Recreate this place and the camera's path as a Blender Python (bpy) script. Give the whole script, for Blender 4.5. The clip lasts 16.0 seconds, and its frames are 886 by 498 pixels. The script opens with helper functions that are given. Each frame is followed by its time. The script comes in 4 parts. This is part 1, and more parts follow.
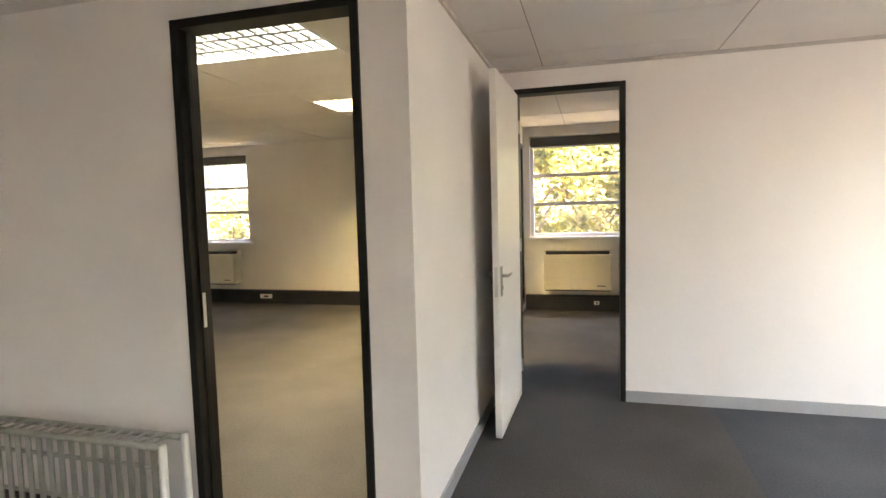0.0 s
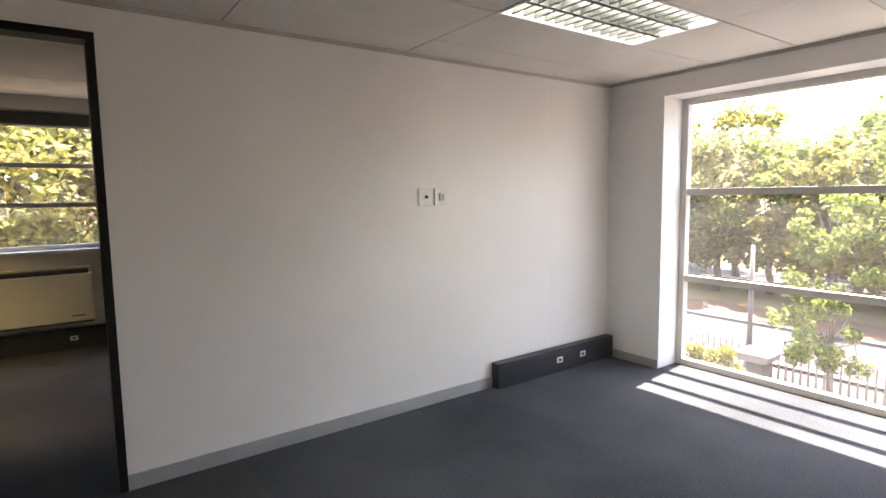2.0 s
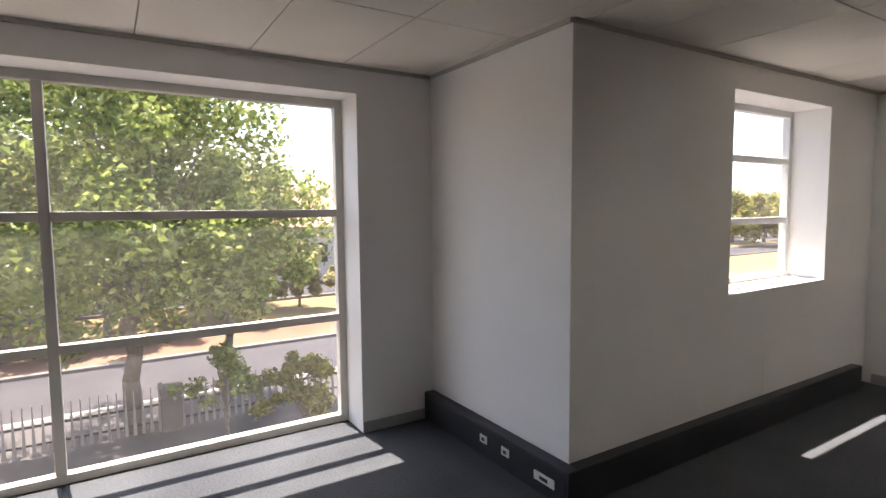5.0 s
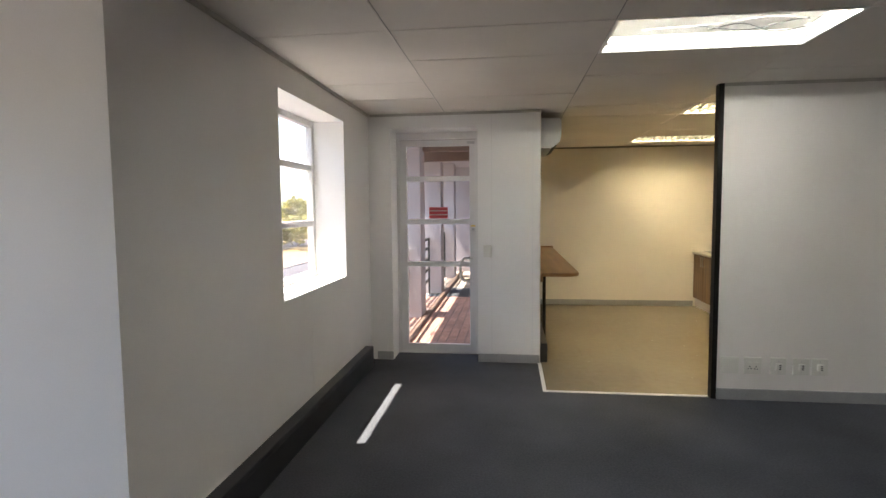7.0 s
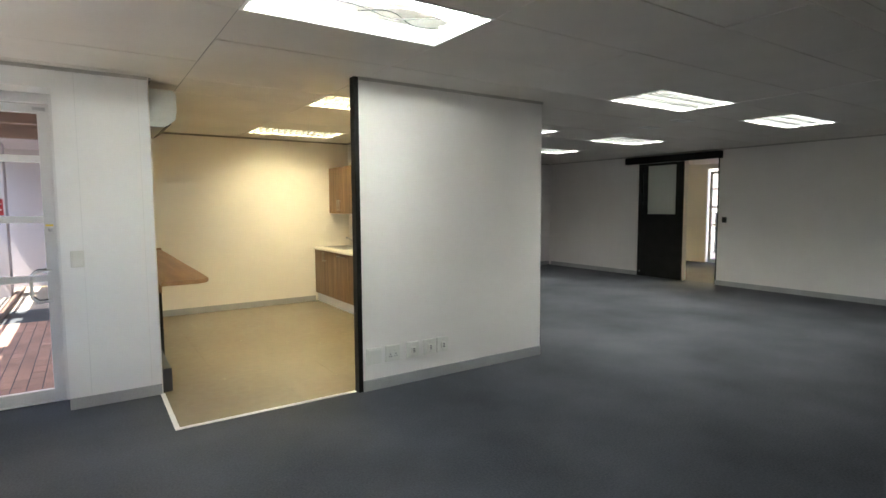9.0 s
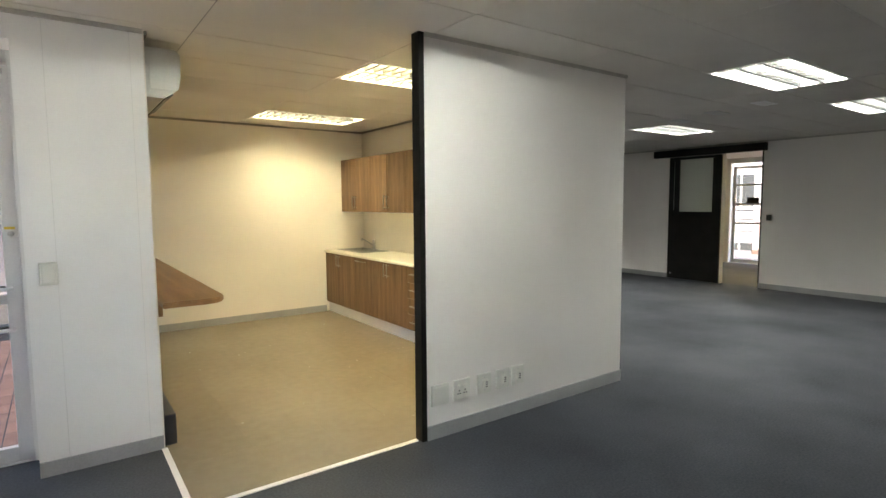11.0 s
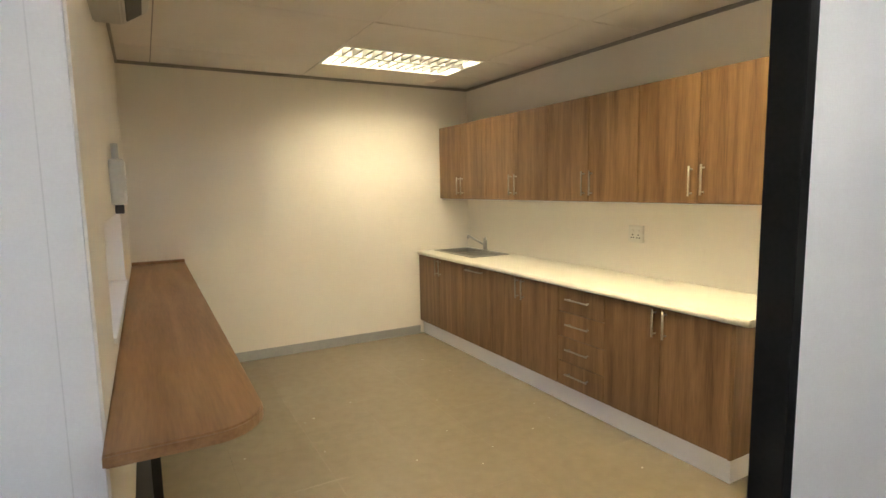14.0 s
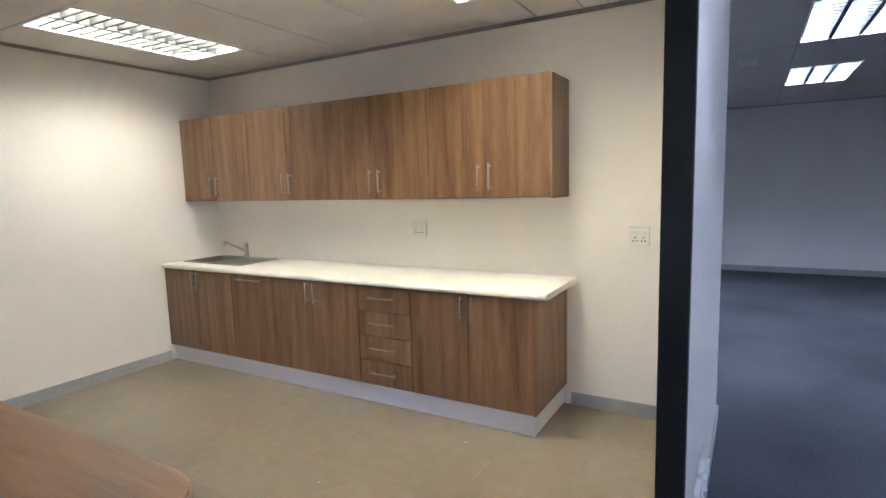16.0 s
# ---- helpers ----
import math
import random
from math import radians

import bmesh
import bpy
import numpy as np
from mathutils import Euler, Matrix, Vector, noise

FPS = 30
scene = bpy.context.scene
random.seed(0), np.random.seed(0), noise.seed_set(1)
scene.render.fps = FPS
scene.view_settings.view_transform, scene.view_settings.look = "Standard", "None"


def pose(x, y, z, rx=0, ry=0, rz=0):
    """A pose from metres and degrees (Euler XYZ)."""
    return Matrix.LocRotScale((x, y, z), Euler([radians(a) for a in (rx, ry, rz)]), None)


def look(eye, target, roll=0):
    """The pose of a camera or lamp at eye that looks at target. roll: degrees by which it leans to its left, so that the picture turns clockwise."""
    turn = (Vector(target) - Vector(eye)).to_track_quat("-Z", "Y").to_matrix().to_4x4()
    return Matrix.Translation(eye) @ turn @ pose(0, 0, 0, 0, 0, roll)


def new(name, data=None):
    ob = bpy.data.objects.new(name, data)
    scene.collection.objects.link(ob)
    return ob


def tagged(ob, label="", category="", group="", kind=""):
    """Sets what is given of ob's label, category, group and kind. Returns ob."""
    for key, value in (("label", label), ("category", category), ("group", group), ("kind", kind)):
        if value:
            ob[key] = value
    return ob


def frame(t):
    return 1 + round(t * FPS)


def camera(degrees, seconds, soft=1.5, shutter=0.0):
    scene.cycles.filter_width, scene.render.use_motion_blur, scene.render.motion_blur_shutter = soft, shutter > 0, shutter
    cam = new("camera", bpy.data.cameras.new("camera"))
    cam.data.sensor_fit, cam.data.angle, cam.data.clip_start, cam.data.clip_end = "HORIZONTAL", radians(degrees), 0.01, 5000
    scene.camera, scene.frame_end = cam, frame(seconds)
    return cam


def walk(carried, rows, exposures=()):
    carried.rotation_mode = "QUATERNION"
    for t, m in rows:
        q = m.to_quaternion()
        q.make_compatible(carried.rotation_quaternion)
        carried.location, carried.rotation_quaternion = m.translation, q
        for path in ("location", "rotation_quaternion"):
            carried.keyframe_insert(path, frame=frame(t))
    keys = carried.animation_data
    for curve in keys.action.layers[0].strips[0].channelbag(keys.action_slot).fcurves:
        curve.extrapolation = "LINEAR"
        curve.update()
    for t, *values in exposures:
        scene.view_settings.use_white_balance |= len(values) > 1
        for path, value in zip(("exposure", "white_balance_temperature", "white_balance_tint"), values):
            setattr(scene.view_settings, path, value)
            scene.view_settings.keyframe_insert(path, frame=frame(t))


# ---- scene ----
cam = camera(79.0, 16.0)
PATH = [
    (0, (0.268, 0.155, 1.499), (-0.261, 2.078, 1.348), -1.5),
    (0.5, (0.273, 0.372, 1.508), (0.192, 2.363, 1.346), -1.5),
    (1, (0.282, 0.584, 1.498), (0.635, 2.545, 1.329), -1.4),
    (1.5, (0.267, 0.853, 1.552), (1.034, 2.691, 1.364), -1.1),
    (2, (0.327, 1.11, 1.562), (1.477, 2.734, 1.362), -0.9),
    (2.5, (0.408, 1.416, 1.582), (1.921, 2.708, 1.376), -0.9),
    (3, (0.488, 1.68, 1.587), (2.275, 2.554, 1.389), -0.8),
    (3.5, (0.606, 1.813, 1.561), (2.56, 2.206, 1.386), -0.7),
    (4, (0.804, 1.813, 1.57), (2.794, 1.703, 1.402), -0.6),
    (4.5, (0.967, 1.794, 1.621), (2.86, 1.176, 1.44), -0.7),
    (5, (1.097, 1.765, 1.59), (2.791, 0.714, 1.435), -0.5),
    (7.5, (1.737, 1.411, 1.56), (1.548, -0.575, 1.407), -0.5),
    (8, (1.762, 1.253, 1.519), (1.109, -0.631, 1.373), -0.5),
    (8.5, (1.833, 1.12, 1.536), (0.785, -0.576, 1.378), -0.2),
    (11, (1.848, -0.252, 1.519), (0.686, -1.871, 1.348), -0.4),
    (11.5, (1.739, -0.64, 1.496), (0.701, -2.341, 1.321), -1.0),
    (12, (1.584, -1.01, 1.489), (0.626, -2.756, 1.305), -1.2),
    (12.5, (1.489, -1.348, 1.562), (0.586, -3.120, 1.355), -1.3),
    (13, (1.363, -1.727, 1.568), (0.478, -3.509, 1.358), -1.1),
    (13.5, (1.275, -2.054, 1.552), (0.371, -3.826, 1.337), -0.9),
    (14, (1.248, -2.380, 1.522), (0.287, -4.120, 1.294), -1.0),
    (14.5, (1.257, -2.598, 1.538), (0.195, -4.275, 1.288), -1.9),
    (15, (1.264, -2.811, 1.522), (0.014, -4.352, 1.269), -1.9),
    (15.5, (1.421, -2.889, 1.503), (-0.065, -4.206, 1.255), -1.8),
    (16, (1.626, -2.874, 1.507), (-0.095, -3.865, 1.264), -1.6),
]
EXPOSURES = [(0.0, 4.6, 7500, 15), (0.5, 4.4, 7500, 16), (1.0, 3.95, 7500, 17), (1.5, 3.55, 7200, 17), (2.0, 3.2, 7000, 16), (2.5, 2.95, 6900, 15), (3.0, 2.5, 6800, 16), (4.0, 2.2, 6800, 18), (5.0, 2.15, 6900, 15), (7.5, 2.75, 6700, 11),
             (8.5, 3.1, 6400, 7), (11.0, 3.15, 6600, 7), (12.5, 2.9, 6500, 9), (13.5, 2.85, 6600, 13), (14.5, 2.95, 5700, 15), (15.2, 2.95, 5300, 18), (16.0, 2.95, 4900, 20)]
walk(cam, [(t, look(eye, target, roll)) for t, eye, target, roll in PATH], EXPOSURES)
SKY_STRENGTH = 0.15
SUN_STRENGTH = 4.5
COOL_POWER = 7.0
WARM_POWER = 12.5

# ---- light ----
world = bpy.data.worlds.new("sky_world")
scene.world = world
world.use_nodes = True
SUN_DIR = Vector((1.0, 0.12, 2.38)).normalized()
wn = world.node_tree
sky = wn.nodes.new("ShaderNodeTexSky")
sky.sky_type = 'NISHITA'
sky.sun_disc = False
sky.sun_elevation = math.asin(SUN_DIR.z)
sky.sun_rotation = math.atan2(SUN_DIR.x, SUN_DIR.y)
sky.dust_density = 2.0
wn.links.new(sky.outputs[0], wn.nodes["Background"].inputs[0])
wn.nodes["Background"].inputs[1].default_value = SKY_STRENGTH
sun_data = bpy.data.lights.new("sun", 'SUN')
sun_data.energy = SUN_STRENGTH
sun_data.angle = radians(0.5)
sun_data.color = (1.0, 0.94, 0.85)
sun = new("sun", sun_data)
sun.matrix_world = look(SUN_DIR * 30, (0, 0, 0))


# ---- materials ----
def node_mat(name):
    m = bpy.data.materials.new(name)
    m.use_nodes = True
    return m, m.node_tree.nodes, m.node_tree.links, m.node_tree.nodes["Principled BSDF"]


def surface(name, a, b, rough=0.6, metal=0.0, scale=4.0, fine=120.0, bump=0.1, stretch=(1, 1, 1), vary=0.0, spec=0.5, dist=0.002):
    """Two-scale surface: colours a and b mixed by broad noise and fine grain, with fine relief."""
    m, n, l, p = node_mat(name)
    tc = n.new("ShaderNodeTexCoord")
    mp = n.new("ShaderNodeMapping")
    mp.inputs["Scale"].default_value = stretch
    if vary:
        l.new(n.new("ShaderNodeNewGeometry").outputs["Position"], mp.inputs[0])
    else:
        l.new(tc.outputs["Object"], mp.inputs[0])
    n1 = n.new("ShaderNodeTexNoise")
    n1.inputs["Scale"].default_value = scale
    n1.inputs["Detail"].default_value = 5
    n2 = n.new("ShaderNodeTexNoise")
    n2.inputs["Scale"].default_value = fine
    n2.inputs["Detail"].default_value = 3
    l.new(mp.outputs[0], n1.inputs[0])
    l.new(mp.outputs[0], n2.inputs[0])
    add = n.new("ShaderNodeMath")
    add.operation = 'MULTIPLY_ADD'
    l.new(n2.outputs[0], add.inputs[0])
    add.inputs[1].default_value = 0.6
    l.new(n1.outputs[0], add.inputs[2])
    ramp = n.new("ShaderNodeValToRGB")
    ramp.color_ramp.elements[0].position = 0.5
    ramp.color_ramp.elements[1].position = 1.05
    ramp.color_ramp.elements[0].color = (*a, 1)
    ramp.color_ramp.elements[1].color = (*b, 1)
    l.new(add.outputs[0], ramp.inputs[0])
    col = ramp.outputs[0]
    if vary:
        oi = n.new("ShaderNodeObjectInfo")
        mr = n.new("ShaderNodeMapRange")
        mr.inputs["To Min"].default_value = 1 - vary
        mr.inputs["To Max"].default_value = 1 + vary
        hs = n.new("ShaderNodeHueSaturation")
        l.new(oi.outputs["Random"], mr.inputs[0])
        l.new(mr.outputs[0], hs.inputs["Value"])
        l.new(col, hs.inputs["Color"])
        col = hs.outputs[0]
    l.new(col, p.inputs["Base Color"])
    p.inputs["Roughness"].default_value = rough
    p.inputs["Metallic"].default_value = metal
    p.inputs["Specular IOR Level"].default_value = spec
    if bump:
        bp = n.new("ShaderNodeBump")
        bp.inputs["Strength"].default_value = bump
        bp.inputs["Distance"].default_value = dist
        l.new(n2.outputs[0], bp.inputs["Height"])
        l.new(bp.outputs[0], p.inputs["Normal"])
    return m


def wood(name, dark, light, axis, vary=0.08):
    """Laminate with long grain along one axis."""
    m, n, l, p = node_mat(name)
    tc = n.new("ShaderNodeTexCoord")
    oi = n.new("ShaderNodeObjectInfo")
    off = n.new("ShaderNodeVectorMath")
    off.operation = 'MULTIPLY_ADD'
    l.new(oi.outputs["Random"], off.inputs[0])
    off.inputs[1].default_value = (7, 5, 9)
    l.new(tc.outputs["Object"], off.inputs[2])
    mp = n.new("ShaderNodeMapping")
    s = [14.0, 14.0, 14.0]
    s[axis] = 0.9
    mp.inputs["Scale"].default_value = s
    l.new(off.outputs[0], mp.inputs[0])
    n1 = n.new("ShaderNodeTexNoise")
    n1.inputs["Scale"].default_value = 1.0
    n1.inputs["Detail"].default_value = 6
    n1.inputs["Distortion"].default_value = 0.6
    n2 = n.new("ShaderNodeTexNoise")
    n2.inputs["Scale"].default_value = 9.0
    n2.inputs["Detail"].default_value = 4
    l.new(mp.outputs[0], n1.inputs[0])
    l.new(mp.outputs[0], n2.inputs[0])
    mx = n.new("ShaderNodeMath")
    mx.operation = 'MULTIPLY_ADD'
    l.new(n2.outputs[0], mx.inputs[0])
    mx.inputs[1].default_value = 0.45
    l.new(n1.outputs[0], mx.inputs[2])
    ramp = n.new("ShaderNodeValToRGB")
    ramp.color_ramp.elements[0].position = 0.45
    ramp.color_ramp.elements[1].position = 0.98
    ramp.color_ramp.elements[0].color = (*dark, 1)
    ramp.color_ramp.elements[1].color = (*light, 1)
    l.new(mx.outputs[0], ramp.inputs[0])
    mr = n.new("ShaderNodeMapRange")
    mr.inputs["To Min"].default_value = 1 - vary
    mr.inputs["To Max"].default_value = 1 + vary
    l.new(oi.outputs["Random"], mr.inputs[0])
    hs = n.new("ShaderNodeHueSaturation")
    l.new(mr.outputs[0], hs.inputs["Value"])
    l.new(ramp.outputs[0], hs.inputs["Color"])
    l.new(hs.outputs[0], p.inputs["Base Color"])
    p.inputs["Roughness"].default_value = 0.42
    bp = n.new("ShaderNodeBump")
    bp.inputs["Strength"].default_value = 0.08
    bp.inputs["Distance"].default_value = 0.001
    l.new(n2.outputs[0], bp.inputs["Height"])
    l.new(bp.outputs[0], p.inputs["Normal"])
    return m


def glow(name, colour, strength):
    m, n, l, p = node_mat(name)
    p.inputs["Base Color"].default_value = (0.8, 0.8, 0.8, 1)
    p.inputs["Emission Color"].default_value = (*colour, 1)
    p.inputs["Emission Strength"].default_value = strength
    return m


def glass(name, tint, haze=0.0):
    m, n, l, p = node_mat(name)
    out = n["Material Output"]
    tr = n.new("ShaderNodeBsdfTransparent")
    tr.inputs[0].default_value = (*tint, 1)
    gl = n.new("ShaderNodeBsdfGlossy")
    gl.inputs["Roughness"].default_value = 0.02
    lw = n.new("ShaderNodeLayerWeight")
    lw.inputs[0].default_value = 0.5
    pw = n.new("ShaderNodeMath")
    pw.operation = 'POWER'
    pw.inputs[1].default_value = 5.0
    l.new(lw.outputs["Facing"], pw.inputs[0])
    fr = n.new("ShaderNodeMath")
    fr.operation = 'MULTIPLY_ADD'
    fr.inputs[1].default_value = 0.45
    fr.inputs[2].default_value = 0.02
    l.new(pw.outputs[0], fr.inputs[0])
    mx = n.new("ShaderNodeMixShader")
    l.new(fr.outputs[0], mx.inputs[0])
    l.new(tr.outputs[0], mx.inputs[1])
    l.new(gl.outputs[0], mx.inputs[2])
    # Translucent mix lifts dark tones, giving the view through a washed-out haze.
    if haze:
        tl = n.new("ShaderNodeBsdfTranslucent")
        tl.inputs[0].default_value = (0.85, 0.80, 0.76, 1)
        ns = n.new("ShaderNodeTexNoise")
        ns.inputs["Scale"].default_value = 2.5
        ns.inputs["Detail"].default_value = 6
        l.new(n.new("ShaderNodeTexCoord").outputs["Object"], ns.inputs[0])
        mr = n.new("ShaderNodeMapRange")
        mr.inputs["From Min"].default_value = 0.3
        mr.inputs["From Max"].default_value = 0.7
        mr.inputs["To Min"].default_value = haze * 0.6
        mr.inputs["To Max"].default_value = haze * 1.4
        l.new(ns.outputs[0], mr.inputs[0])
        film = n.new("ShaderNodeMixShader")
        l.new(mr.outputs[0], film.inputs[0])
        l.new(mx.outputs[0], film.inputs[1])
        l.new(tl.outputs[0], film.inputs[2])
        mx = film
    l.new(mx.outputs[0], out.inputs[0])
    return m


def leaf_mat(name, a, b, c):
    m, n, l, p = node_mat(name)
    geo = n.new("ShaderNodeNewGeometry")
    ramp = n.new("ShaderNodeValToRGB")
    ramp.color_ramp.elements[0].color = (*a, 1)
    ramp.color_ramp.elements[1].color = (*c, 1)
    e = ramp.color_ramp.elements.new(0.55)
    e.color = (*b, 1)
    l.new(geo.outputs["Random Per Island"], ramp.inputs[0])
    l.new(ramp.outputs[0], p.inputs["Base Color"])
    p.inputs["Roughness"].default_value = 0.5
    tl = n.new("ShaderNodeBsdfTranslucent")
    l.new(ramp.outputs[0], tl.inputs[0])
    mx = n.new("ShaderNodeMixShader")
    mx.inputs[0].default_value = 0.5
    l.new(p.outputs[0], mx.inputs[1])
    l.new(tl.outputs[0], mx.inputs[2])
    l.new(mx.outputs[0], n["Material Output"].inputs[0])
    return m


TRIMM = surface("pale_edge_strip", (0.42, 0.40, 0.37), (0.52, 0.50, 0.46), 0.5, scale=3, fine=60, bump=0.05)
WALL = surface("white_wall_paint", (0.77, 0.74, 0.715), (0.83, 0.80, 0.775), 0.6, scale=1.2, fine=180, bump=0.12, spec=0.3)
CREAM = surface("cream_wall_paint", (0.77, 0.73, 0.66), (0.83, 0.79, 0.72), 0.6, scale=1.2, fine=180, bump=0.12, spec=0.3)
REVEAL = surface("white_reveal_paint", (0.80, 0.79, 0.78), (0.86, 0.85, 0.84), 0.55, scale=1.5, fine=150, bump=0.1, spec=0.3)
TILE = surface("ceiling_board", (0.68, 0.645, 0.60), (0.76, 0.725, 0.68), 0.85, scale=1.6, fine=220, bump=0.35, spec=0.2)
GRID = surface("ceiling_tee_bar", (0.20, 0.19, 0.175), (0.32, 0.30, 0.28), 0.5, scale=3, fine=60, bump=0.05)
SLAB = surface("concrete_slab", (0.2, 0.2, 0.2), (0.3, 0.3, 0.3), 0.9)
CARPET = surface("charcoal_carpet", (0.036, 0.039, 0.046), (0.090, 0.096, 0.107), 0.97, scale=0.9, fine=75, bump=0.9, spec=0.1, dist=0.004)
CARPET2 = surface("grey_carpet", (0.052, 0.051, 0.050), (0.104, 0.101, 0.098), 0.97, scale=0.9, fine=75, bump=0.9, spec=0.1, dist=0.004)
VINYL = surface("khaki_vinyl", (0.198, 0.169, 0.117), (0.240, 0.206, 0.147), 0.26, scale=0.9, fine=14, bump=0.02, vary=0.012)
SKIRT = surface("grey_skirting_vinyl", (0.30, 0.30, 0.30), (0.38, 0.38, 0.38), 0.5, scale=3, fine=90, bump=0.05)
BLACK = surface("black_paint", (0.005, 0.0045, 0.004), (0.012, 0.011, 0.010), 0.5, scale=5, fine=90, bump=0.08, spec=0.25)
TRUNK = surface("dark_cable_trunking", (0.012, 0.012, 0.015), (0.028, 0.028, 0.034), 0.45, scale=4, fine=80, bump=0.08)
DOORP = surface("door_white_enamel", (0.74, 0.72, 0.68), (0.80, 0.78, 0.74), 0.4, scale=1.5, fine=120, bump=0.06)
ALU = surface("white_aluminium", (0.68, 0.67, 0.66), (0.78, 0.77, 0.76), 0.4, scale=3, fine=90, bump=0.04)
FRAME = surface("bronze_grey_aluminium", (0.58, 0.55, 0.50), (0.68, 0.65, 0.60), 0.4, metal=0.0, scale=3, fine=90, bump=0.04)
STEEL = surface("brushed_steel", (0.45, 0.45, 0.45), (0.62, 0.62, 0.62), 0.28, metal=1.0, scale=5, fine=160, bump=0.05)
HANDM = surface("dull_bronze_steel", (0.30, 0.275, 0.24), (0.40, 0.37, 0.33), 0.38, metal=1.0, scale=5, fine=160, bump=0.05)
FLECK = surface("old_paint_fleck", (0.36, 0.33, 0.27), (0.46, 0.43, 0.36), 0.7)
SINKM = surface("sink_steel", (0.32, 0.32, 0.31), (0.46, 0.46, 0.45), 0.3, metal=1.0, scale=5, fine=160, bump=0.05)
PLASTIC = surface("white_plastic", (0.70, 0.69, 0.64), (0.76, 0.75, 0.70), 0.35, scale=6, fine=90, bump=0.03)
DARKP = surface("dark_plastic", (0.015, 0.015, 0.015), (0.03, 0.03, 0.03), 0.5)
ACM = surface("beige_enamel", (0.60, 0.54, 0.42), (0.68, 0.62, 0.50), 0.45, scale=2, fine=80, bump=0.05)
ACW = surface("air_conditioner_white", (0.46, 0.46, 0.43), (0.54, 0.54, 0.51), 0.4, scale=3, fine=80, bump=0.03)
CABV = wood("walnut_laminate", (0.105, 0.055, 0.024), (0.290, 0.170, 0.083), 2)
BARW = wood("oak_laminate", (0.185, 0.095, 0.040), (0.35, 0.20, 0.095), 1, 0.03)
COUNTER = surface("cream_worktop", (0.80, 0.77, 0.67), (0.87, 0.845, 0.75), 0.3, scale=6, fine=300, bump=0.02)
PLINTH = surface("white_plinth", (0.80, 0.80, 0.83), (0.86, 0.86, 0.89), 0.4, scale=3, fine=90, bump=0.04)
REFL = surface("lamp_reflector_white", (0.78, 0.78, 0.76), (0.85, 0.85, 0.83), 0.35, scale=3, fine=60, bump=0.02)
LOUV = surface("louvre_satin", (0.07, 0.07, 0.068), (0.11, 0.11, 0.106), 0.4, metal=0.3, scale=3, fine=60, bump=0.02)
COOL = glow("cool_lamp_light", (1.0, 0.985, 0.92), COOL_POWER)
TUBE = glow("fluorescent_tube", (0.97, 1.0, 0.95), COOL_POWER * 2.8)
WARM = glow("warm_lamp_light", (1.0, 0.82, 0.45), WARM_POWER)
# COOL1 and WARMB are set weaker to soften hot spots on nearby walls.
COOL1 = glow("weaker_cool_lamp_light", (0.95, 1.0, 0.90), COOL_POWER * 0.36)
WARMB = glow("weaker_warm_lamp_light", (1.0, 0.84, 0.51), WARM_POWER * 0.6)
WARM2 = glow("yellow_lamp_light", (1.0, 0.80, 0.42), WARM_POWER * 1.5)
RED = surface("red_sign", (0.45, 0.02, 0.03), (0.55, 0.04, 0.05), 0.5)
PANE = glass("hazy_window_glass", (0.965, 0.965, 0.955), 0.014)
CLEAR = glass("clear_glass", (0.9, 0.92, 0.9))
BRICK = surface("clay_paver", (0.22, 0.115, 0.09), (0.33, 0.19, 0.15), 0.8, scale=5, fine=60, bump=0.3, vary=0.2)
MORTAR = surface("paver_sand", (0.22, 0.18, 0.15), (0.3, 0.26, 0.22), 0.9)
MAUVE = surface("rendered_wall", (0.38, 0.345, 0.36), (0.46, 0.42, 0.435), 0.8, scale=2, fine=80, bump=0.3)
OUTW = surface("outside_plaster", (0.55, 0.5, 0.44), (0.66, 0.6, 0.54), 0.85, scale=1, fine=50, bump=0.3)
BEAM = surface("dark_timber", (0.10, 0.06, 0.045), (0.18, 0.11, 0.08), 0.6, scale=3, fine=60, stretch=(1, 6, 6), bump=0.2)
ASPH = surface("asphalt", (0.026, 0.023, 0.029), (0.048, 0.043, 0.052), 0.9, scale=0.7, fine=40, bump=0.4)
DIRT = surface("dry_earth", (0.14, 0.073, 0.045), (0.22, 0.125, 0.078), 0.95, scale=0.5, fine=14, bump=0.5)
DRYG = surface("dry_grass", (0.16, 0.11, 0.042), (0.26, 0.185, 0.075), 0.95, scale=0.4, fine=18, bump=0.6)
KERB = surface("kerb_concrete", (0.13, 0.11, 0.105), (0.19, 0.165, 0.155), 0.9, scale=2, fine=40)
PAVE = surface("pale_paving", (0.048, 0.042, 0.044), (0.082, 0.072, 0.074), 0.9, scale=1, fine=25)
FENCEM = surface("galvanised_palisade", (0.26, 0.24, 0.24), (0.36, 0.34, 0.34), 0.55, metal=0.3)
BARK = surface("grey_bark", (0.14, 0.11, 0.09), (0.27, 0.22, 0.18), 0.9, scale=3, fine=22, stretch=(1, 1, 0.3), bump=0.8, dist=0.02)
LEAF = leaf_mat("plane_tree_leaves", (0.112, 0.148, 0.037), (0.235, 0.29, 0.075), (0.455, 0.475, 0.16))
LEAFY = leaf_mat("autumn_leaves", (0.11, 0.12, 0.03), (0.27, 0.26, 0.065), (0.46, 0.39, 0.12))
LEAFO = leaf_mat("olive_leaves", (0.18, 0.19, 0.10), (0.35, 0.34, 0.15), (0.54, 0.47, 0.23))
PILLARM = surface("weathered_render", (0.13, 0.12, 0.12), (0.20, 0.185, 0.18), 0.85, scale=2, fine=60, bump=0.3)
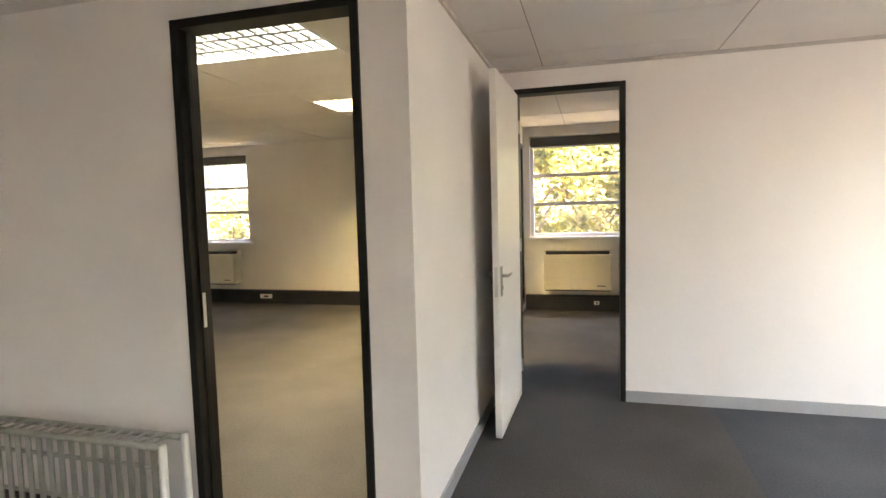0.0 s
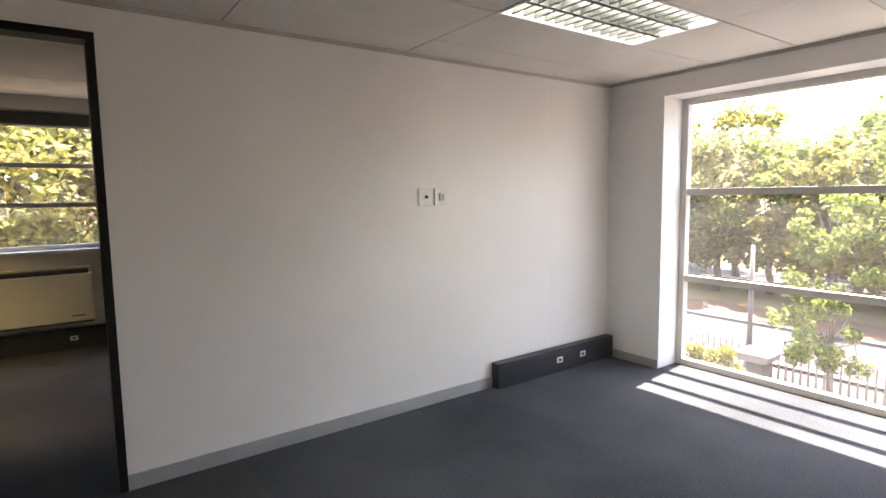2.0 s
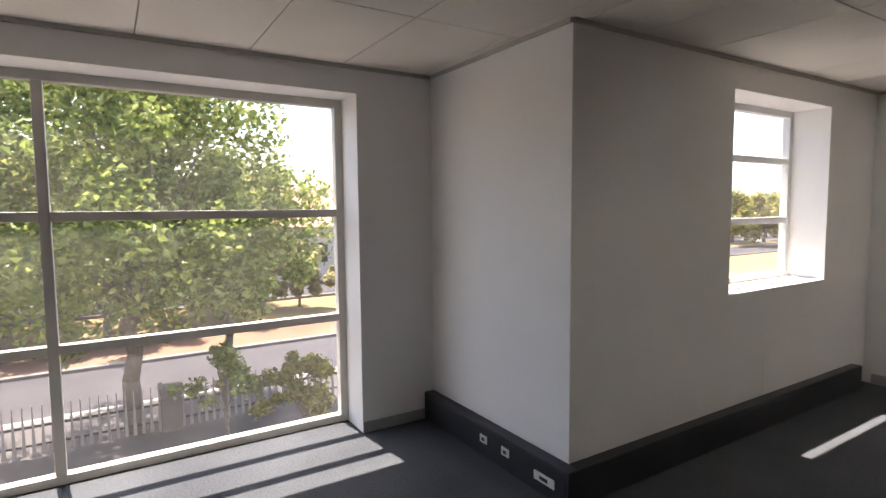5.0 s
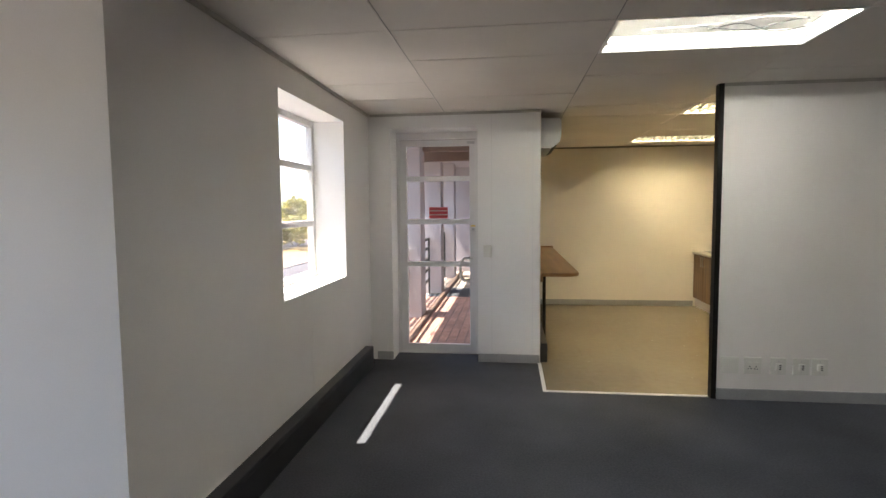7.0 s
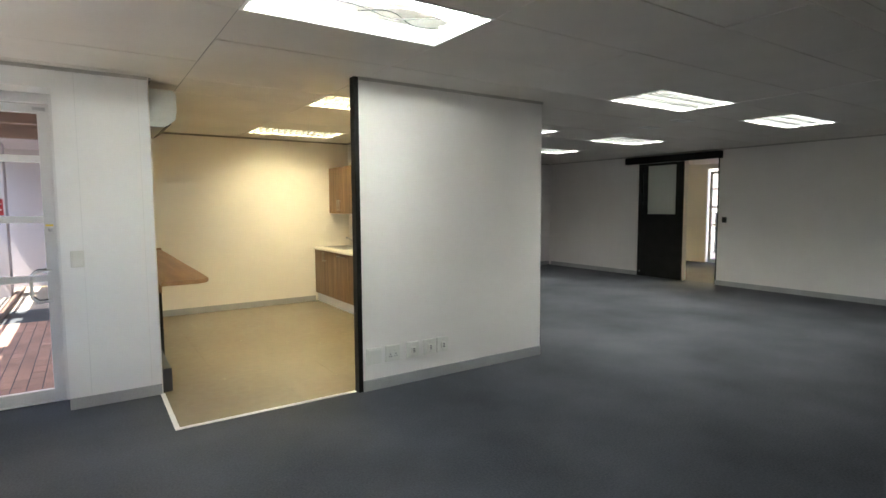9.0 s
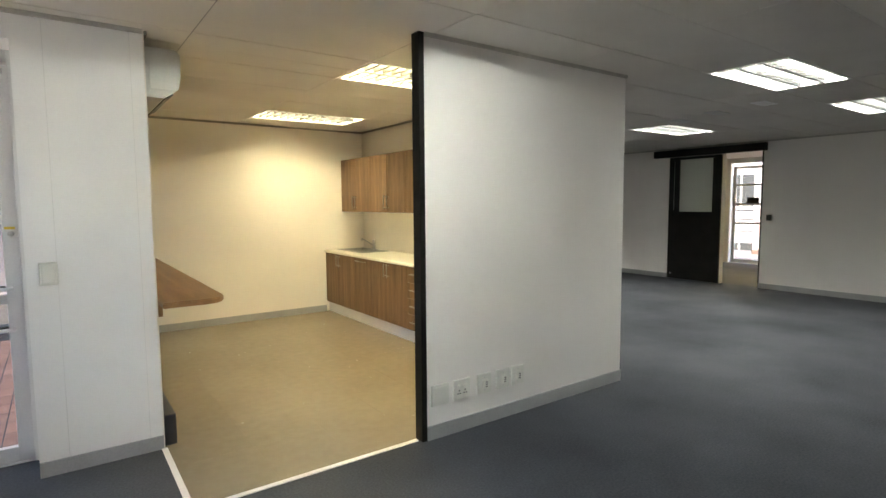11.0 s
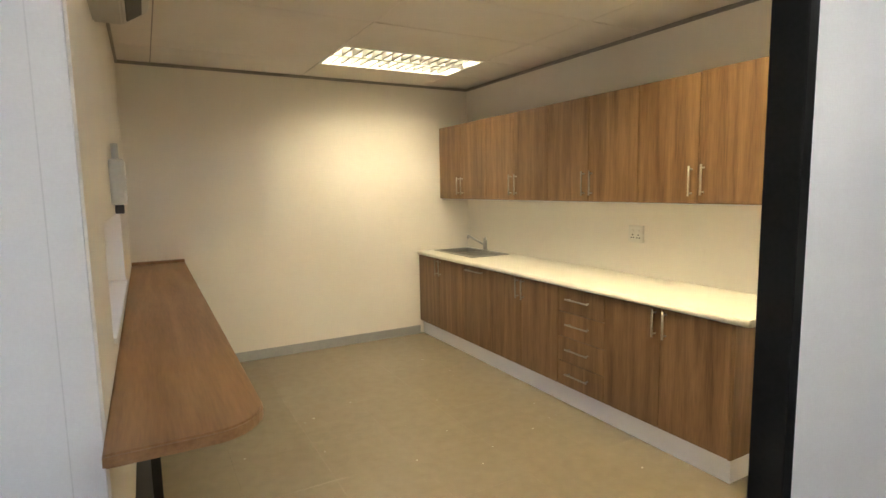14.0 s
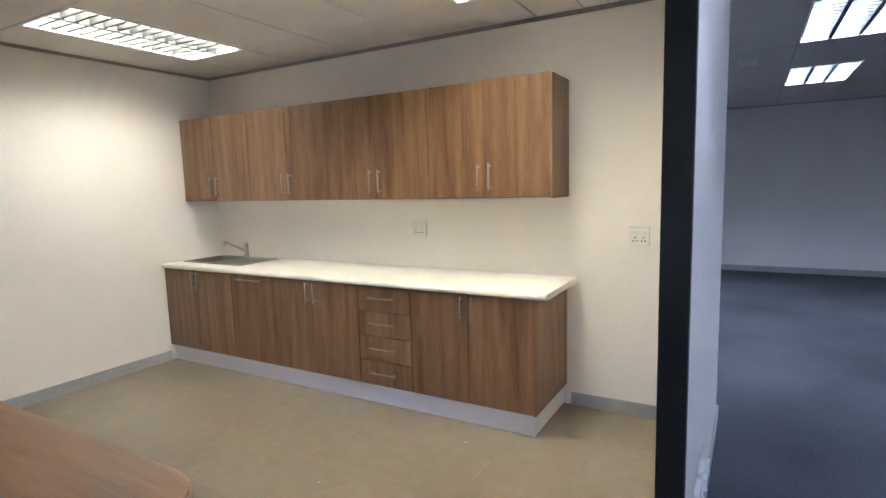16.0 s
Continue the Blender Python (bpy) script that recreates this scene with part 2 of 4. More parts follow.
PALECAP = surface("pale_stone_cap", (0.34, 0.33, 0.32), (0.44, 0.43, 0.42), 0.8, scale=2, fine=60, bump=0.2)
ROOFT = surface("terracotta_roof", (0.40, 0.17, 0.10), (0.52, 0.26, 0.17), 0.8, scale=2, fine=20)


# ---- shape helpers ----
def box(bm, x0, x1, y0, y1, z0, z1):
    m = Matrix.LocRotScale(((x0 + x1) / 2, (y0 + y1) / 2, (z0 + z1) / 2), None, (abs(x1 - x0), abs(y1 - y0), abs(z1 - z0)))
    return bmesh.ops.create_cube(bm, size=1, matrix=m)["verts"]


def soften(bm, width, segments=2):
    bmesh.ops.bevel(bm, geom=list(bm.edges), offset=width, segments=segments, profile=0.5, affect='EDGES')


def rod(bm, a, b, r, sides=12, r2=None):
    a, b = Vector(a), Vector(b)
    d = b - a
    m = Matrix.Translation((a + b) / 2) @ d.to_track_quat('Z', 'Y').to_matrix().to_4x4()
    bmesh.ops.create_cone(bm, cap_ends=True, segments=sides, radius1=r, radius2=r if r2 is None else r2, depth=d.length, matrix=m)


def mesh_of(bm, name, material, smooth=False):
    me = bpy.data.meshes.new(name)
    bmesh.ops.recalc_face_normals(bm, faces=bm.faces)
    bm.to_mesh(me)
    bm.free()
    me.materials.append(material)
    if smooth:
        for f in me.polygons:
            f.use_smooth = True
    return me


def part(name, bm, material, parent, label="", smooth=False):
    ob = new(name, mesh_of(bm, name, material, smooth))
    ob.parent = parent
    if label:
        ob["label"] = label
    return ob


def boxes(name, material, parent, *dims, bevel=0.0, label=""):
    bm = bmesh.new()
    for d in dims:
        box(bm, *d)
    if bevel:
        soften(bm, bevel)
    return part(name, bm, material, parent, label)


def empty(name, at, label, category, group="", kind=""):
    ob = new(name)
    ob.empty_display_size = 0.1
    ob.location = at
    return tagged(ob, label, category, group, kind)


def setting(name, material, *dims, label="", category="", bevel=0.0):
    bm = bmesh.new()
    for d in dims:
        box(bm, *d)
    if bevel:
        soften(bm, bevel)
    ob = new(name, mesh_of(bm, name, material))
    return tagged(ob, label, category, kind="structure")


H = 2.54
HT = 2.55

# ---- floors ----
setting("floor", CARPET, (1.12, 4.90, -0.28, 4.46, -0.2, 0), (-8.15, 3.18, -9.1, -0.28, -0.2, 0), (-8.15, 1.12, -0.28, 0.9, -0.2, 0),
        label="dark charcoal blue office carpet with faint wear marks", category="carpet floor")
setting("floor_grey_strip", CARPET2, (-8.15, 1.12, 0.9, 8.1, -0.2, 0), (1.12, 4.9, 4.46, 8.1, -0.2, 0),
        label="lighter grey office carpet joined along a straight seam", category="carpet floor")
setting("floor_end_room", CARPET2, (-11.6, -8.15, -9.1, -2.0, -0.2, 0), label="grey carpet in the room past the sliding door", category="carpet floor")

# ---- walls of the main room ----
setting("wall_north", WALL, (-0.75, -0.30, 4.36, 4.46, 0, HT), (0.52, 4.56, 4.36, 4.46, 0, HT), (-0.30, 0.52, 4.36, 4.46, 2.39, HT),
        label="white painted partition wall with a door opening", category="wall")
setting("wall_west_pier", WALL, (-0.55, -0.45, 2.30, 4.36, 0, HT), label="white painted partition wall beside the open door", category="wall")
setting("wall_west_return", WALL, (-0.665, -0.55, 2.30, 2.40, 0, HT), (-8.03, -1.597, 2.30, 2.40, 0, HT), (-1.597, -0.665, 2.30, 2.40, 2.395, HT),
        label="white painted partition wall with a black framed doorway", category="wall")
setting("wall_east", REVEAL, (4.545, 4.90, 3.80, 4.46, 0, HT), (4.545, 4.90, -0.38, 0.305, 0, HT), (4.545, 4.90, 0.305, 3.80, 2.36, HT),
        label="white plastered outer wall around the big window", category="wall")
setting("wall_pier_side", REVEAL, (3.125, 4.545, -0.42, -0.28, 0, HT), label="white plastered side of the projecting pier", category="wall")
setting("wall_east_south", REVEAL, (3.125, 3.47, -1.749, -0.42, 0, HT), (3.125, 3.47, -4.25, -3.092, 0, HT), (3.125, 3.47, -3.092, -1.749, 0, 0.985),
        (3.125, 3.47, -3.092, -1.749, 2.347, HT), label="white plastered outer wall around the small window", category="wall")
setting("wall_south_door", REVEAL, (1.38, 2.00, -4.25, -3.915, 0, HT), (2.89, 3.125, -4.25, -3.915, 0, HT), (2.00, 2.89, -4.25, -3.915, 2.39, HT),
        label="white panelled wall around the glazed balcony door", category="wall")
setting("wall_kitchen_east", CREAM, (1.372, 1.52, -5.95, -4.25, 0, 1.02), (1.372, 1.52, -5.95, -4.25, 1.42, HT), (1.372, 1.52, -7.5, -5.95, 0, HT), (1.372, 1.379, -4.25, -3.92, 0, HT),
        (1.372, 1.52, -4.5, -4.25, 1.02, 1.42), label="cream kitchen wall above the breakfast bar", category="wall")
setting("wall_kitchen_back", CREAM, (-1.985, 1.372, -7.5, -7.34, 0, HT), label="plain cream kitchen back wall", category="wall")
setting("wall_kitchen_west", CREAM, (-1.985, -1.806, -7.34, -3.085, 0, HT), label="cream kitchen wall behind the cabinets", category="wall")
setting("wall_partition", WALL, (-1.985, -0.002, -3.085, -3.02, 0, HT), label="white partition wall screening the kitchen", category="wall")
setting("partition_end_post", BLACK, (-0.002, 0.037, -3.092, -3.012, 0, HT - 0.003), label="black wooden end post of the kitchen partition", category="post", bevel=0.003)
setting("wall_far_west", WALL, (-8.15, -8.03, -4.60, 8.0, 0, HT), (-8.15, -8.03, -9.1, -5.28, 0, HT), (-8.15, -8.03, -5.28, -4.60, 2.43, HT),
        label="white painted far wall with the sliding door opening", category="wall")
setting("wall_far_south", WALL, (-8.03, -1.985, -9.06, -8.96, 0, HT), label="white painted far wall of the open office", category="wall")
setting("wall_far_south_link", WALL, (-1.985, -1.90, -8.96, -7.5, 0, HT), label="white painted side wall of the open office", category="wall")
# end room
setting("wall_end_room", CREAM, (-11.7, -11.6, -9.1, -6.9, 0, HT), (-11.7, -11.6, -5.75, -2.0, 0, HT), (-11.7, -11.6, -6.9, -5.75, 2.42, HT),
        (-11.6, -8.15, -9.1, -9.0, 0, HT), (-11.6, -8.15, -2.1, -2.0, 0, HT), label="cream walls of the lit end room", category="wall")
# rooms to the north
setting("wall_facade_north", CREAM, (-8.03, -7.1, 8.0, 8.25, 0, 2.7), (-5.25, -0.57, 8.0, 8.25, 0, 2.7), (1.95, 4.9, 8.0, 8.25, 0, 2.7),
        (-7.1, -5.25, 8.0, 8.25, 0, 1.02), (-7.1, -5.25, 8.0, 8.25, 2.47, 2.7), (-0.57, 1.95, 8.0, 8.25, 0, 1.05), (-0.57, 1.95, 8.0, 8.25, 2.48, 2.7),
        label="cream outer wall with two tall windows", category="wall")
setting("wall_between_rooms", CREAM, (-0.75, -0.66, 4.46, 5.3, 0, 2.7), (-0.75, -0.66, 7.86, 8.0, 0, 2.7), (-0.75, -0.66, 5.3, 7.86, 0, 0.12),
        (-0.75, -0.66, 5.3, 7.86, 2.36, 2.7), label="cream partition with a black framed glazed screen", category="wall")
setting("wall_north_room_east", WALL, (4.56, 4.9, 4.46, 8.0, 0, 2.7), label="white wall closing the north room", category="wall")


# ---- ceilings ----
X0, Y0 = 1.13, 3.40
LAMP_CELLS = {(2, 0), (-2, 0), (0, 8), (-3, 9), (-5, 9), (-5, 13), (-3, 13), (-5, 16), (-1, 12), (-1, 16)}


def ceiling(name, xa, xb, ya, yb, z, holes, label):
    """Boards laid in tee bars, 1.2 by 0.6 m, cut at the edges; each board sits a little unevenly."""
    bm = bmesh.new()
    rnd = random.Random(5)
    i0, i1 = math.floor((xa - X0) / 1.2), math.ceil((xb - X0) / 1.2)
    j0, j1 = math.floor((Y0 - yb) / 0.6), math.ceil((Y0 - ya) / 0.6)
    for i in range(i0, i1):
        for j in range(j0, j1):
            x0, x1 = max(xa, X0 + 1.2 * i), min(xb, X0 + 1.2 * (i + 1))
            y1, y0 = min(yb, Y0 - 0.6 * j), max(ya, Y0 - 0.6 * (j + 1))
            if x1 - x0 < 0.03 or y1 - y0 < 0.03 or (i + 1, j) in holes:
                continue
            d = rnd.uniform(0, 0.0035)
            v = box(bm, x0 + 0.004, x1 - 0.004, y0 + 0.004, y1 - 0.004, z + d, z + 0.02)
            tilt = rnd.uniform(-0.0015, 0.0015)
            for q in v:
                if q.co.z < z + 0.01:
                    q.co.z += tilt * (1 if q.co.x > (x0 + x1) / 2 else -1)
    ob = new(name, mesh_of(bm, name, TILE))
    tagged(ob, label, "ceiling", kind="structure")
    bm = bmesh.new()
    for i in range(i0, i1 + 1):
        x = X0 + 1.2 * i
        if xa < x < xb:
            box(bm, x - 0.011, x + 0.011, ya, yb, z + 0.006, z + 0.03)
    for j in range(j0, j1 + 1):
        y = Y0 - 0.6 * j
        if ya < y < yb:
            box(bm, xa, xb, y - 0.011, y + 0.011, z + 0.0065, z + 0.0295)
    g = new(name.replace("ceiling", "ceiling_grid"), mesh_of(bm, "grid", GRID))
    tagged(g, "thin grey tee bar grid carrying the ceiling boards", "ceiling grid", kind="structure")
    return ob


ceiling("ceiling", -8.03, 4.56, -0.35, 4.40, H, LAMP_CELLS, "off-white suspended ceiling of boards with dark joints")
ceiling("ceiling_south", -8.03, 3.30, -4.1, -0.35, H, LAMP_CELLS, "off-white suspended ceiling of boards with dark joints")
ceiling("ceiling_kitchen", -8.03, 1.45, -9.0, -4.1, H, LAMP_CELLS, "off-white suspended ceiling of boards over kitchen and office")
ceiling("ceiling_north_rooms", -8.03, 4.56, 4.40, 8.0, 2.62, {(-2, -4)}, "off-white suspended board ceiling in the north rooms")
ceiling("ceiling_end_room", -11.6, -8.13, -9.0, -2.1, H, {(-8, 14)}, "off-white suspended ceiling in the end room")
setting("ceiling_bulkhead", WALL, (-8.03, 4.56, 4.36, 4.44, 2.55, 2.72), label="white band above the partition", category="wall")
# Unseen slab keeps sun and sky out; its 3.77 edge trims window_2's sun strip.
setting("sun_block_slab", SLAB, (-11.8, 3.77, -4.2, -0.4, 2.78, 3.0), (-11.8, 3.3, -9.2, -4.2, 2.78, 3.0), (-11.8, 4.95, -0.4, 8.3, 2.78, 3.0), label="unseen slab above the ceilings that blocks sun and sky", category="slab")


def trim(name, dims, label="thin grey metal edge strip under the ceiling"):
    return setting(name, TRIMM if name != "trim_kitchen" else GRID, *dims, label=label, category="ceiling trim")


T = 0.018
trim("trim", [(-0.45, 4.545, 4.36 - T, 4.359, H - 0.022, H + 0.002), (4.545 - T, 4.544, -0.28, 4.36 - T, H - 0.022, H + 0.002), (-0.449, -0.45 + T, 2.30, 4.36 - T, H - 0.022, H + 0.002),
              (3.125 - T, 3.124, -3.9, -0.28, H - 0.022, H + 0.002), (1.38, 3.1, -3.914, -3.915 + T, H - 0.022, H + 0.002), (-1.985, -0.002, -3.019, -3.02 + T, H - 0.022, H + 0.002),
              (3.125, 4.52, -0.279, -0.28 + T, H - 0.022, H + 0.002)])
trim("trim_kitchen", [(-1.80, 1.37, -7.339, -7.34 + T, H - 0.022, H + 0.002), (-1.805, -1.806 + T, -7.32, -3.14, H - 0.022, H + 0.002), (1.372 - T, 1.371, -7.32, -3.93, H - 0.022, H + 0.002)])
trim("trim_office", [(-8.029, -8.03 + T, -8.9, 2.2, H - 0.022, H + 0.002), (-8.0, -2.0, -8.959, -8.96 + T, H - 0.022, H + 0.002)])

# ---- skirtings and trunking ----
S = 0.012
setting("baseboard", SKIRT, (0.52, 3.09, 4.36 - S, 4.3595, 0, 0.085), (-0.4495, -0.45 + S, 2.30, 4.2, 0, 0.085), (4.545 - S, 4.5445, 3.80, 4.30, 0, 0.075),
        (4.545 - S, 4.5445, -0.22, 0.305, 0, 0.075), label="grey vinyl skirting along the white walls", category="skirting")
setting("baseboard_south", SKIRT, (1.38, 2.0, -3.9145, -3.915 + S, 0, 0.085), (2.89, 3.06, -3.9145, -3.915 + S, 0, 0.085), (-1.985, -0.004, -3.0195, -3.02 + S, 0, 0.09),
        (-1.9855, -1.985 - S, -8.9, -3.02, 0, 0.09), label="grey vinyl skirting by the kitchen partition", category="skirting")
setting("baseboard_kitchen", SKIRT, (-1.20, 1.30, -7.3395, -7.34 + S, 0.004, 0.09), (-1.8055, -1.806 + S, -3.88, -3.13, 0.004, 0.09), label="grey vinyl skirting in the kitchen", category="skirting")
setting("baseboard_office", SKIRT, (-8.0295, -8.03 + S, -4.60, 2.25, 0, 0.09), (-8.0295, -8.03 + S, -8.9, -5.28, 0, 0.09), (-8.0, -2.0, -8.9595, -8.96 + S, 0, 0.09),
        label="grey vinyl skirting along the far walls", category="skirting")


def trunking(name, dims, sockets, label):
    """Dark trunking box with a lid seam, end caps and small socket plates."""
    t = empty(name, (dims[0], dims[2], 0), label, "cable trunking")
    inv = Matrix.Translation(t.location).inverted()
    made = [boxes("duct", TRUNK, t, dims, bevel=0.006)]
    x0, x1, y0, y1, z0, z1 = dims
    if x1 - x0 > y1 - y0:
        f = y0 if label.endswith("wall") else y1
        sgn = -1 if f == y0 else 1
        made.append(boxes("lid", TRUNK, t, (x0 + 0.02, x1 - 0.02, min(f, f + sgn * 0.003), max(f, f + sgn * 0.003), z0 + 0.03, z1 - 0.03)))
        for (s, w, h, zc) in sockets:
            p = boxes("socket_plate", PLASTIC, t, (s - w / 2, s + w / 2, min(f, f + sgn * 0.010), max(f, f + sgn * 0.010), zc - h / 2, zc + h / 2), bevel=0.002)
            q = boxes("socket_hole", DARKP, p, (s - w / 5, s + w / 5, min(f, f + sgn * 0.012), max(f, f + sgn * 0.012), zc - h / 5, zc + h / 5))
            made += [p]
            for k in range(2):
                made.append(None)
    else:
        f = x0
        made.append(boxes("lid", TRUNK, t, (f - 0.003, f, y0 + 0.02, y1 - 0.02, z0 + 0.03, z1 - 0.03)))
    for m in made:
        if m is not None:
            m.matrix_parent_inverse = inv
    return t


trunking("cable_trunking", (3.09, 4.54, 4.275, 4.358, 0, 0.206), [(3.80, 0.07, 0.05, 0.11), (4.10, 0.07, 0.05, 0.11)], "black cable trunking box with two sockets on the wall")
trunking("cable_trunking", (3.04, 4.54, -0.279, -0.195, 0, 0.206), [(3.56, 0.07, 0.05, 0.12), (3.78, 0.07, 0.05, 0.12), (3.22, 0.16, 0.05, 0.10)], "black cable trunking box with sockets round the pier")
trunking("cable_trunking", (3.04, 3.124, -3.66, -0.195 - 0.086, 0, 0.206), [], "long black cable trunking under the small window")
trunking("cable_trunking", (-8.0, -0.78, 7.91, 7.999, 0, 0.22), [(-4.93, 0.22, 0.07, 0.12)], "black cable trunking along the yellow room wall")
trunking("cable_trunking", (-0.64, 4.5, 7.91, 7.999, 0, 0.22), [(0.35, 0.07, 0.05, 0.12)], "black cable trunking under the north window wall")
trunking("cable_trunking", (1.30, 1.371, -7.3, -3.93, 0.004, 0.20), [], "black cable trunking under the breakfast bar")


# ---- windows and doors ----
def window(name, axis, at, a0, a1, z0, z1, uprights, rails, mat, w, depth, label, sill=None):
    """Frame in the plane axis = at, from a0 to a1; uprights and rails at the given places; one pane a cell."""
    win = tagged(new(name), label, "window", kind="structure")

    def bx(p0, p1, q0, q1, d0, d1):
        return (d0, d1, p0, p1, q0, q1) if axis == 'x' else (p0, p1, d0, d1, q0, q1)
    d0, d1 = at, at + depth
    boxes("window_frame", mat, win, bx(a0, a0 + w, z0, z1, d0, d1), bx(a1 - w, a1, z0, z1, d0, d1), bx(a0 + w, a1 - w, z0, z0 + w, d0, d1), bx(a0 + w, a1 - w, z1 - w, z1, d0, d1), bevel=0.003)
    us = [a0 + w / 2] + list(uprights) + [a1 - w / 2]
    rs = [z0 + w / 2] + list(rails) + [z1 - w / 2]
    for u in uprights:
        boxes("mullion", mat, win, bx(u - w / 2, u + w / 2, z0 + w, z1 - w, d0 + 0.004, d1 - 0.004), bevel=0.003)
    for i in range(len(us) - 1):
        lo, hi = us[i] + w / 2, us[i + 1] - w / 2
        for r in rails:
            boxes("transom", mat, win, bx(lo, hi, r - w / 2, r + w / 2, d0 + 0.006, d1 - 0.006), bevel=0.003)
        for k in range(len(rs) - 1):
            m = (d0 + d1) / 2
            p = boxes("pane", PANE, win, bx(lo - 0.006, hi + 0.006, rs[k] + w / 2 - 0.006, rs[k + 1] - w / 2 + 0.006, m - 0.003, m + 0.003))
            p.visible_shadow = False
    if sill:
        boxes("window_sill", REVEAL, win, sill, bevel=0.004)
    return win


window("window_1", 'x', 4.82, 0.305, 3.80, 0.0, 2.36, [2.07], [0.79, 1.555], FRAME, 0.055, 0.07, "large floor to ceiling window with six panes in grey frames")
window("window_2", 'x', 3.40, -3.092, -1.749, 0.985, 2.347, [], [1.46, 1.94], ALU, 0.05, 0.06, "small window with three stacked panes and deep sill",
       (3.121, 3.40, -3.09, -1.751, 0.968, 0.988))
window("window_3", 'y', 8.08, -7.1, -5.25, 1.02, 2.47, [-6.17], [1.52, 1.93], ALU, 0.05, 0.06, "white framed window in the yellow lit room",
       (-7.12, -5.2, 7.95, 8.08, 0.99, 1.022))
window("window_4", 'y', 8.08, -0.57, 1.95, 1.05, 2.48, [0.69], [1.52, 1.93], ALU, 0.05, 0.06, "white framed window with rolled blind in the north room",
       (-0.6, 1.98, 7.95, 8.08, 1.02, 1.052))
window("window_5", 'x', 1.46, -5.95, -4.5, 1.02, 1.42, [], [], ALU, 0.04, 0.05, "low kitchen window over the breakfast bar",
       (1.36, 1.46, -5.94, -4.51, 1.005, 1.025))
for xa, xb in ((-7.05, -5.27), (-0.55, 1.93)):
    bl = empty("rolled_blind", ((xa + xb) / 2, 8.04, 2.3), "dark grey roller blind rolled up at the window head", "roller blind")
    inv = Matrix.Translation(bl.location).inverted()
    b = bmesh.new()
    box(b, xa, xb, 8.005, 8.07, 2.335, 2.465)
    soften(b, 0.012)
    c = part("cassette", b, surface("blind_fabric", (0.06, 0.06, 0.06), (0.11, 0.11, 0.11), 0.8), bl)
    c.matrix_parent_inverse = inv
    b = bmesh.new()
    rod(b, (xa + 0.01, 8.04, 2.325), (xb - 0.01, 8.04, 2.325), 0.011)
    c = part("bottom_bar", b, ALU, bl)
    c.matrix_parent_inverse = inv


def lever(parent, x, y, z, side, run):
    """Lock plate with lever handle and keyhole on a face whose outward way is +x or -x (side); the lever runs along y by run."""
    p = boxes("lock_plate", HANDM, parent, (min(x, x + side * 0.008), max(x, x + side * 0.008), y - 0.022, y + 0.022, z - 0.13, z + 0.06), bevel=0.002, label="steel lock plate")
    bm = bmesh.new()
    rod(bm, (x, y, z), (x + side * 0.05, y, z), 0.010)
    rod(bm, (x + side * 0.045, y, z), (x + side * 0.045, y + run, z), 0.009)
    part("handle", bm, HANDM, p, "steel lever handle", True)
    bm = bmesh.new()
    rod(bm, (x + side * 0.004, y, z - 0.075), (x + side * 0.014, y, z - 0.075), 0.012)
    part("keyhole", bm, HANDM, p, "", True)


door = tagged(new("door_1"), "white flush office door standing wide open", "door", kind="structure")
door.matrix_world = pose(-0.262, 4.335, 0, 0, 0, -1.5)
boxes("leaf", DOORP, door, (-0.042, 0.0, -0.855, 0.0, 0.012, 2.345), bevel=0.002)
lever(door, 0.0, -0.80, 1.06, 1, 0.12)
lever(door, -0.042, -0.80, 1.06, -1, 0.12)
boxes("edge_plate", STEEL, door, (-0.032, -0.010, -0.8565, -0.854, 0.93, 1.12), label="steel lock edge plate")
for z in (0.25, 1.2, 2.1):
    bm = bmesh.new()
    rod(bm, (0.006, 0.004, z - 0.05), (0.006, 0.004, z + 0.05), 0.007)
    part("hinge", bm, STEEL, door, "steel hinge")
setting("door_frame_1", BLACK, (0.482, 0.522, 4.345, 4.475, 0, 2.39), (-0.302, -0.262, 4.345, 4.475, 0, 2.39), (-0.262, 0.482, 4.345, 4.475, 2.35, 2.39),
        label="thin black painted door frame in the white partition", category="door frame", bevel=0.003)
setting("door_frame_2", BLACK, (-1.600, -1.56, 2.285, 2.415, 0, 2.395), (-0.70, -0.663, 2.285, 2.415, 0, 2.395), (-1.56, -0.70, 2.285, 2.415, 2.355, 2.395),
        (-1.56, -1.547, 2.33, 2.36, 0, 2.355), (-0.71, -0.70, 2.33, 2.36, 0, 2.355),
        label="black painted door frame with no leaf", category="door frame", bevel=0.003)
strike = boxes("strike_plate", STEEL, None, (-1.5468, -1.5453, 2.335, 2.355, 0.95, 1.12))
tagged(strike, "small worn steel strike plate on black frame", "strike plate")

screen = tagged(new("window_6"), "black framed internal glazed screen between two rooms", "window", kind="structure")
boxes("window_frame", BLACK, screen, (-0.765, -0.645, 5.3, 5.36, 0.12, 2.36), (-0.765, -0.645, 7.80, 7.86, 0.12, 2.36), (-0.765, -0.645, 5.36, 7.80, 2.30, 2.36), (-0.765, -0.645, 5.36, 7.80, 0.12, 0.18),
      (-0.76, -0.65, 6.40, 6.45, 0.18, 2.30), bevel=0.003)
for ya, yb in ((5.36, 6.40), (6.45, 7.80)):
    boxes("pane", CLEAR, screen, (-0.708, -0.702, ya, yb, 0.18, 2.30)).visible_shadow = False


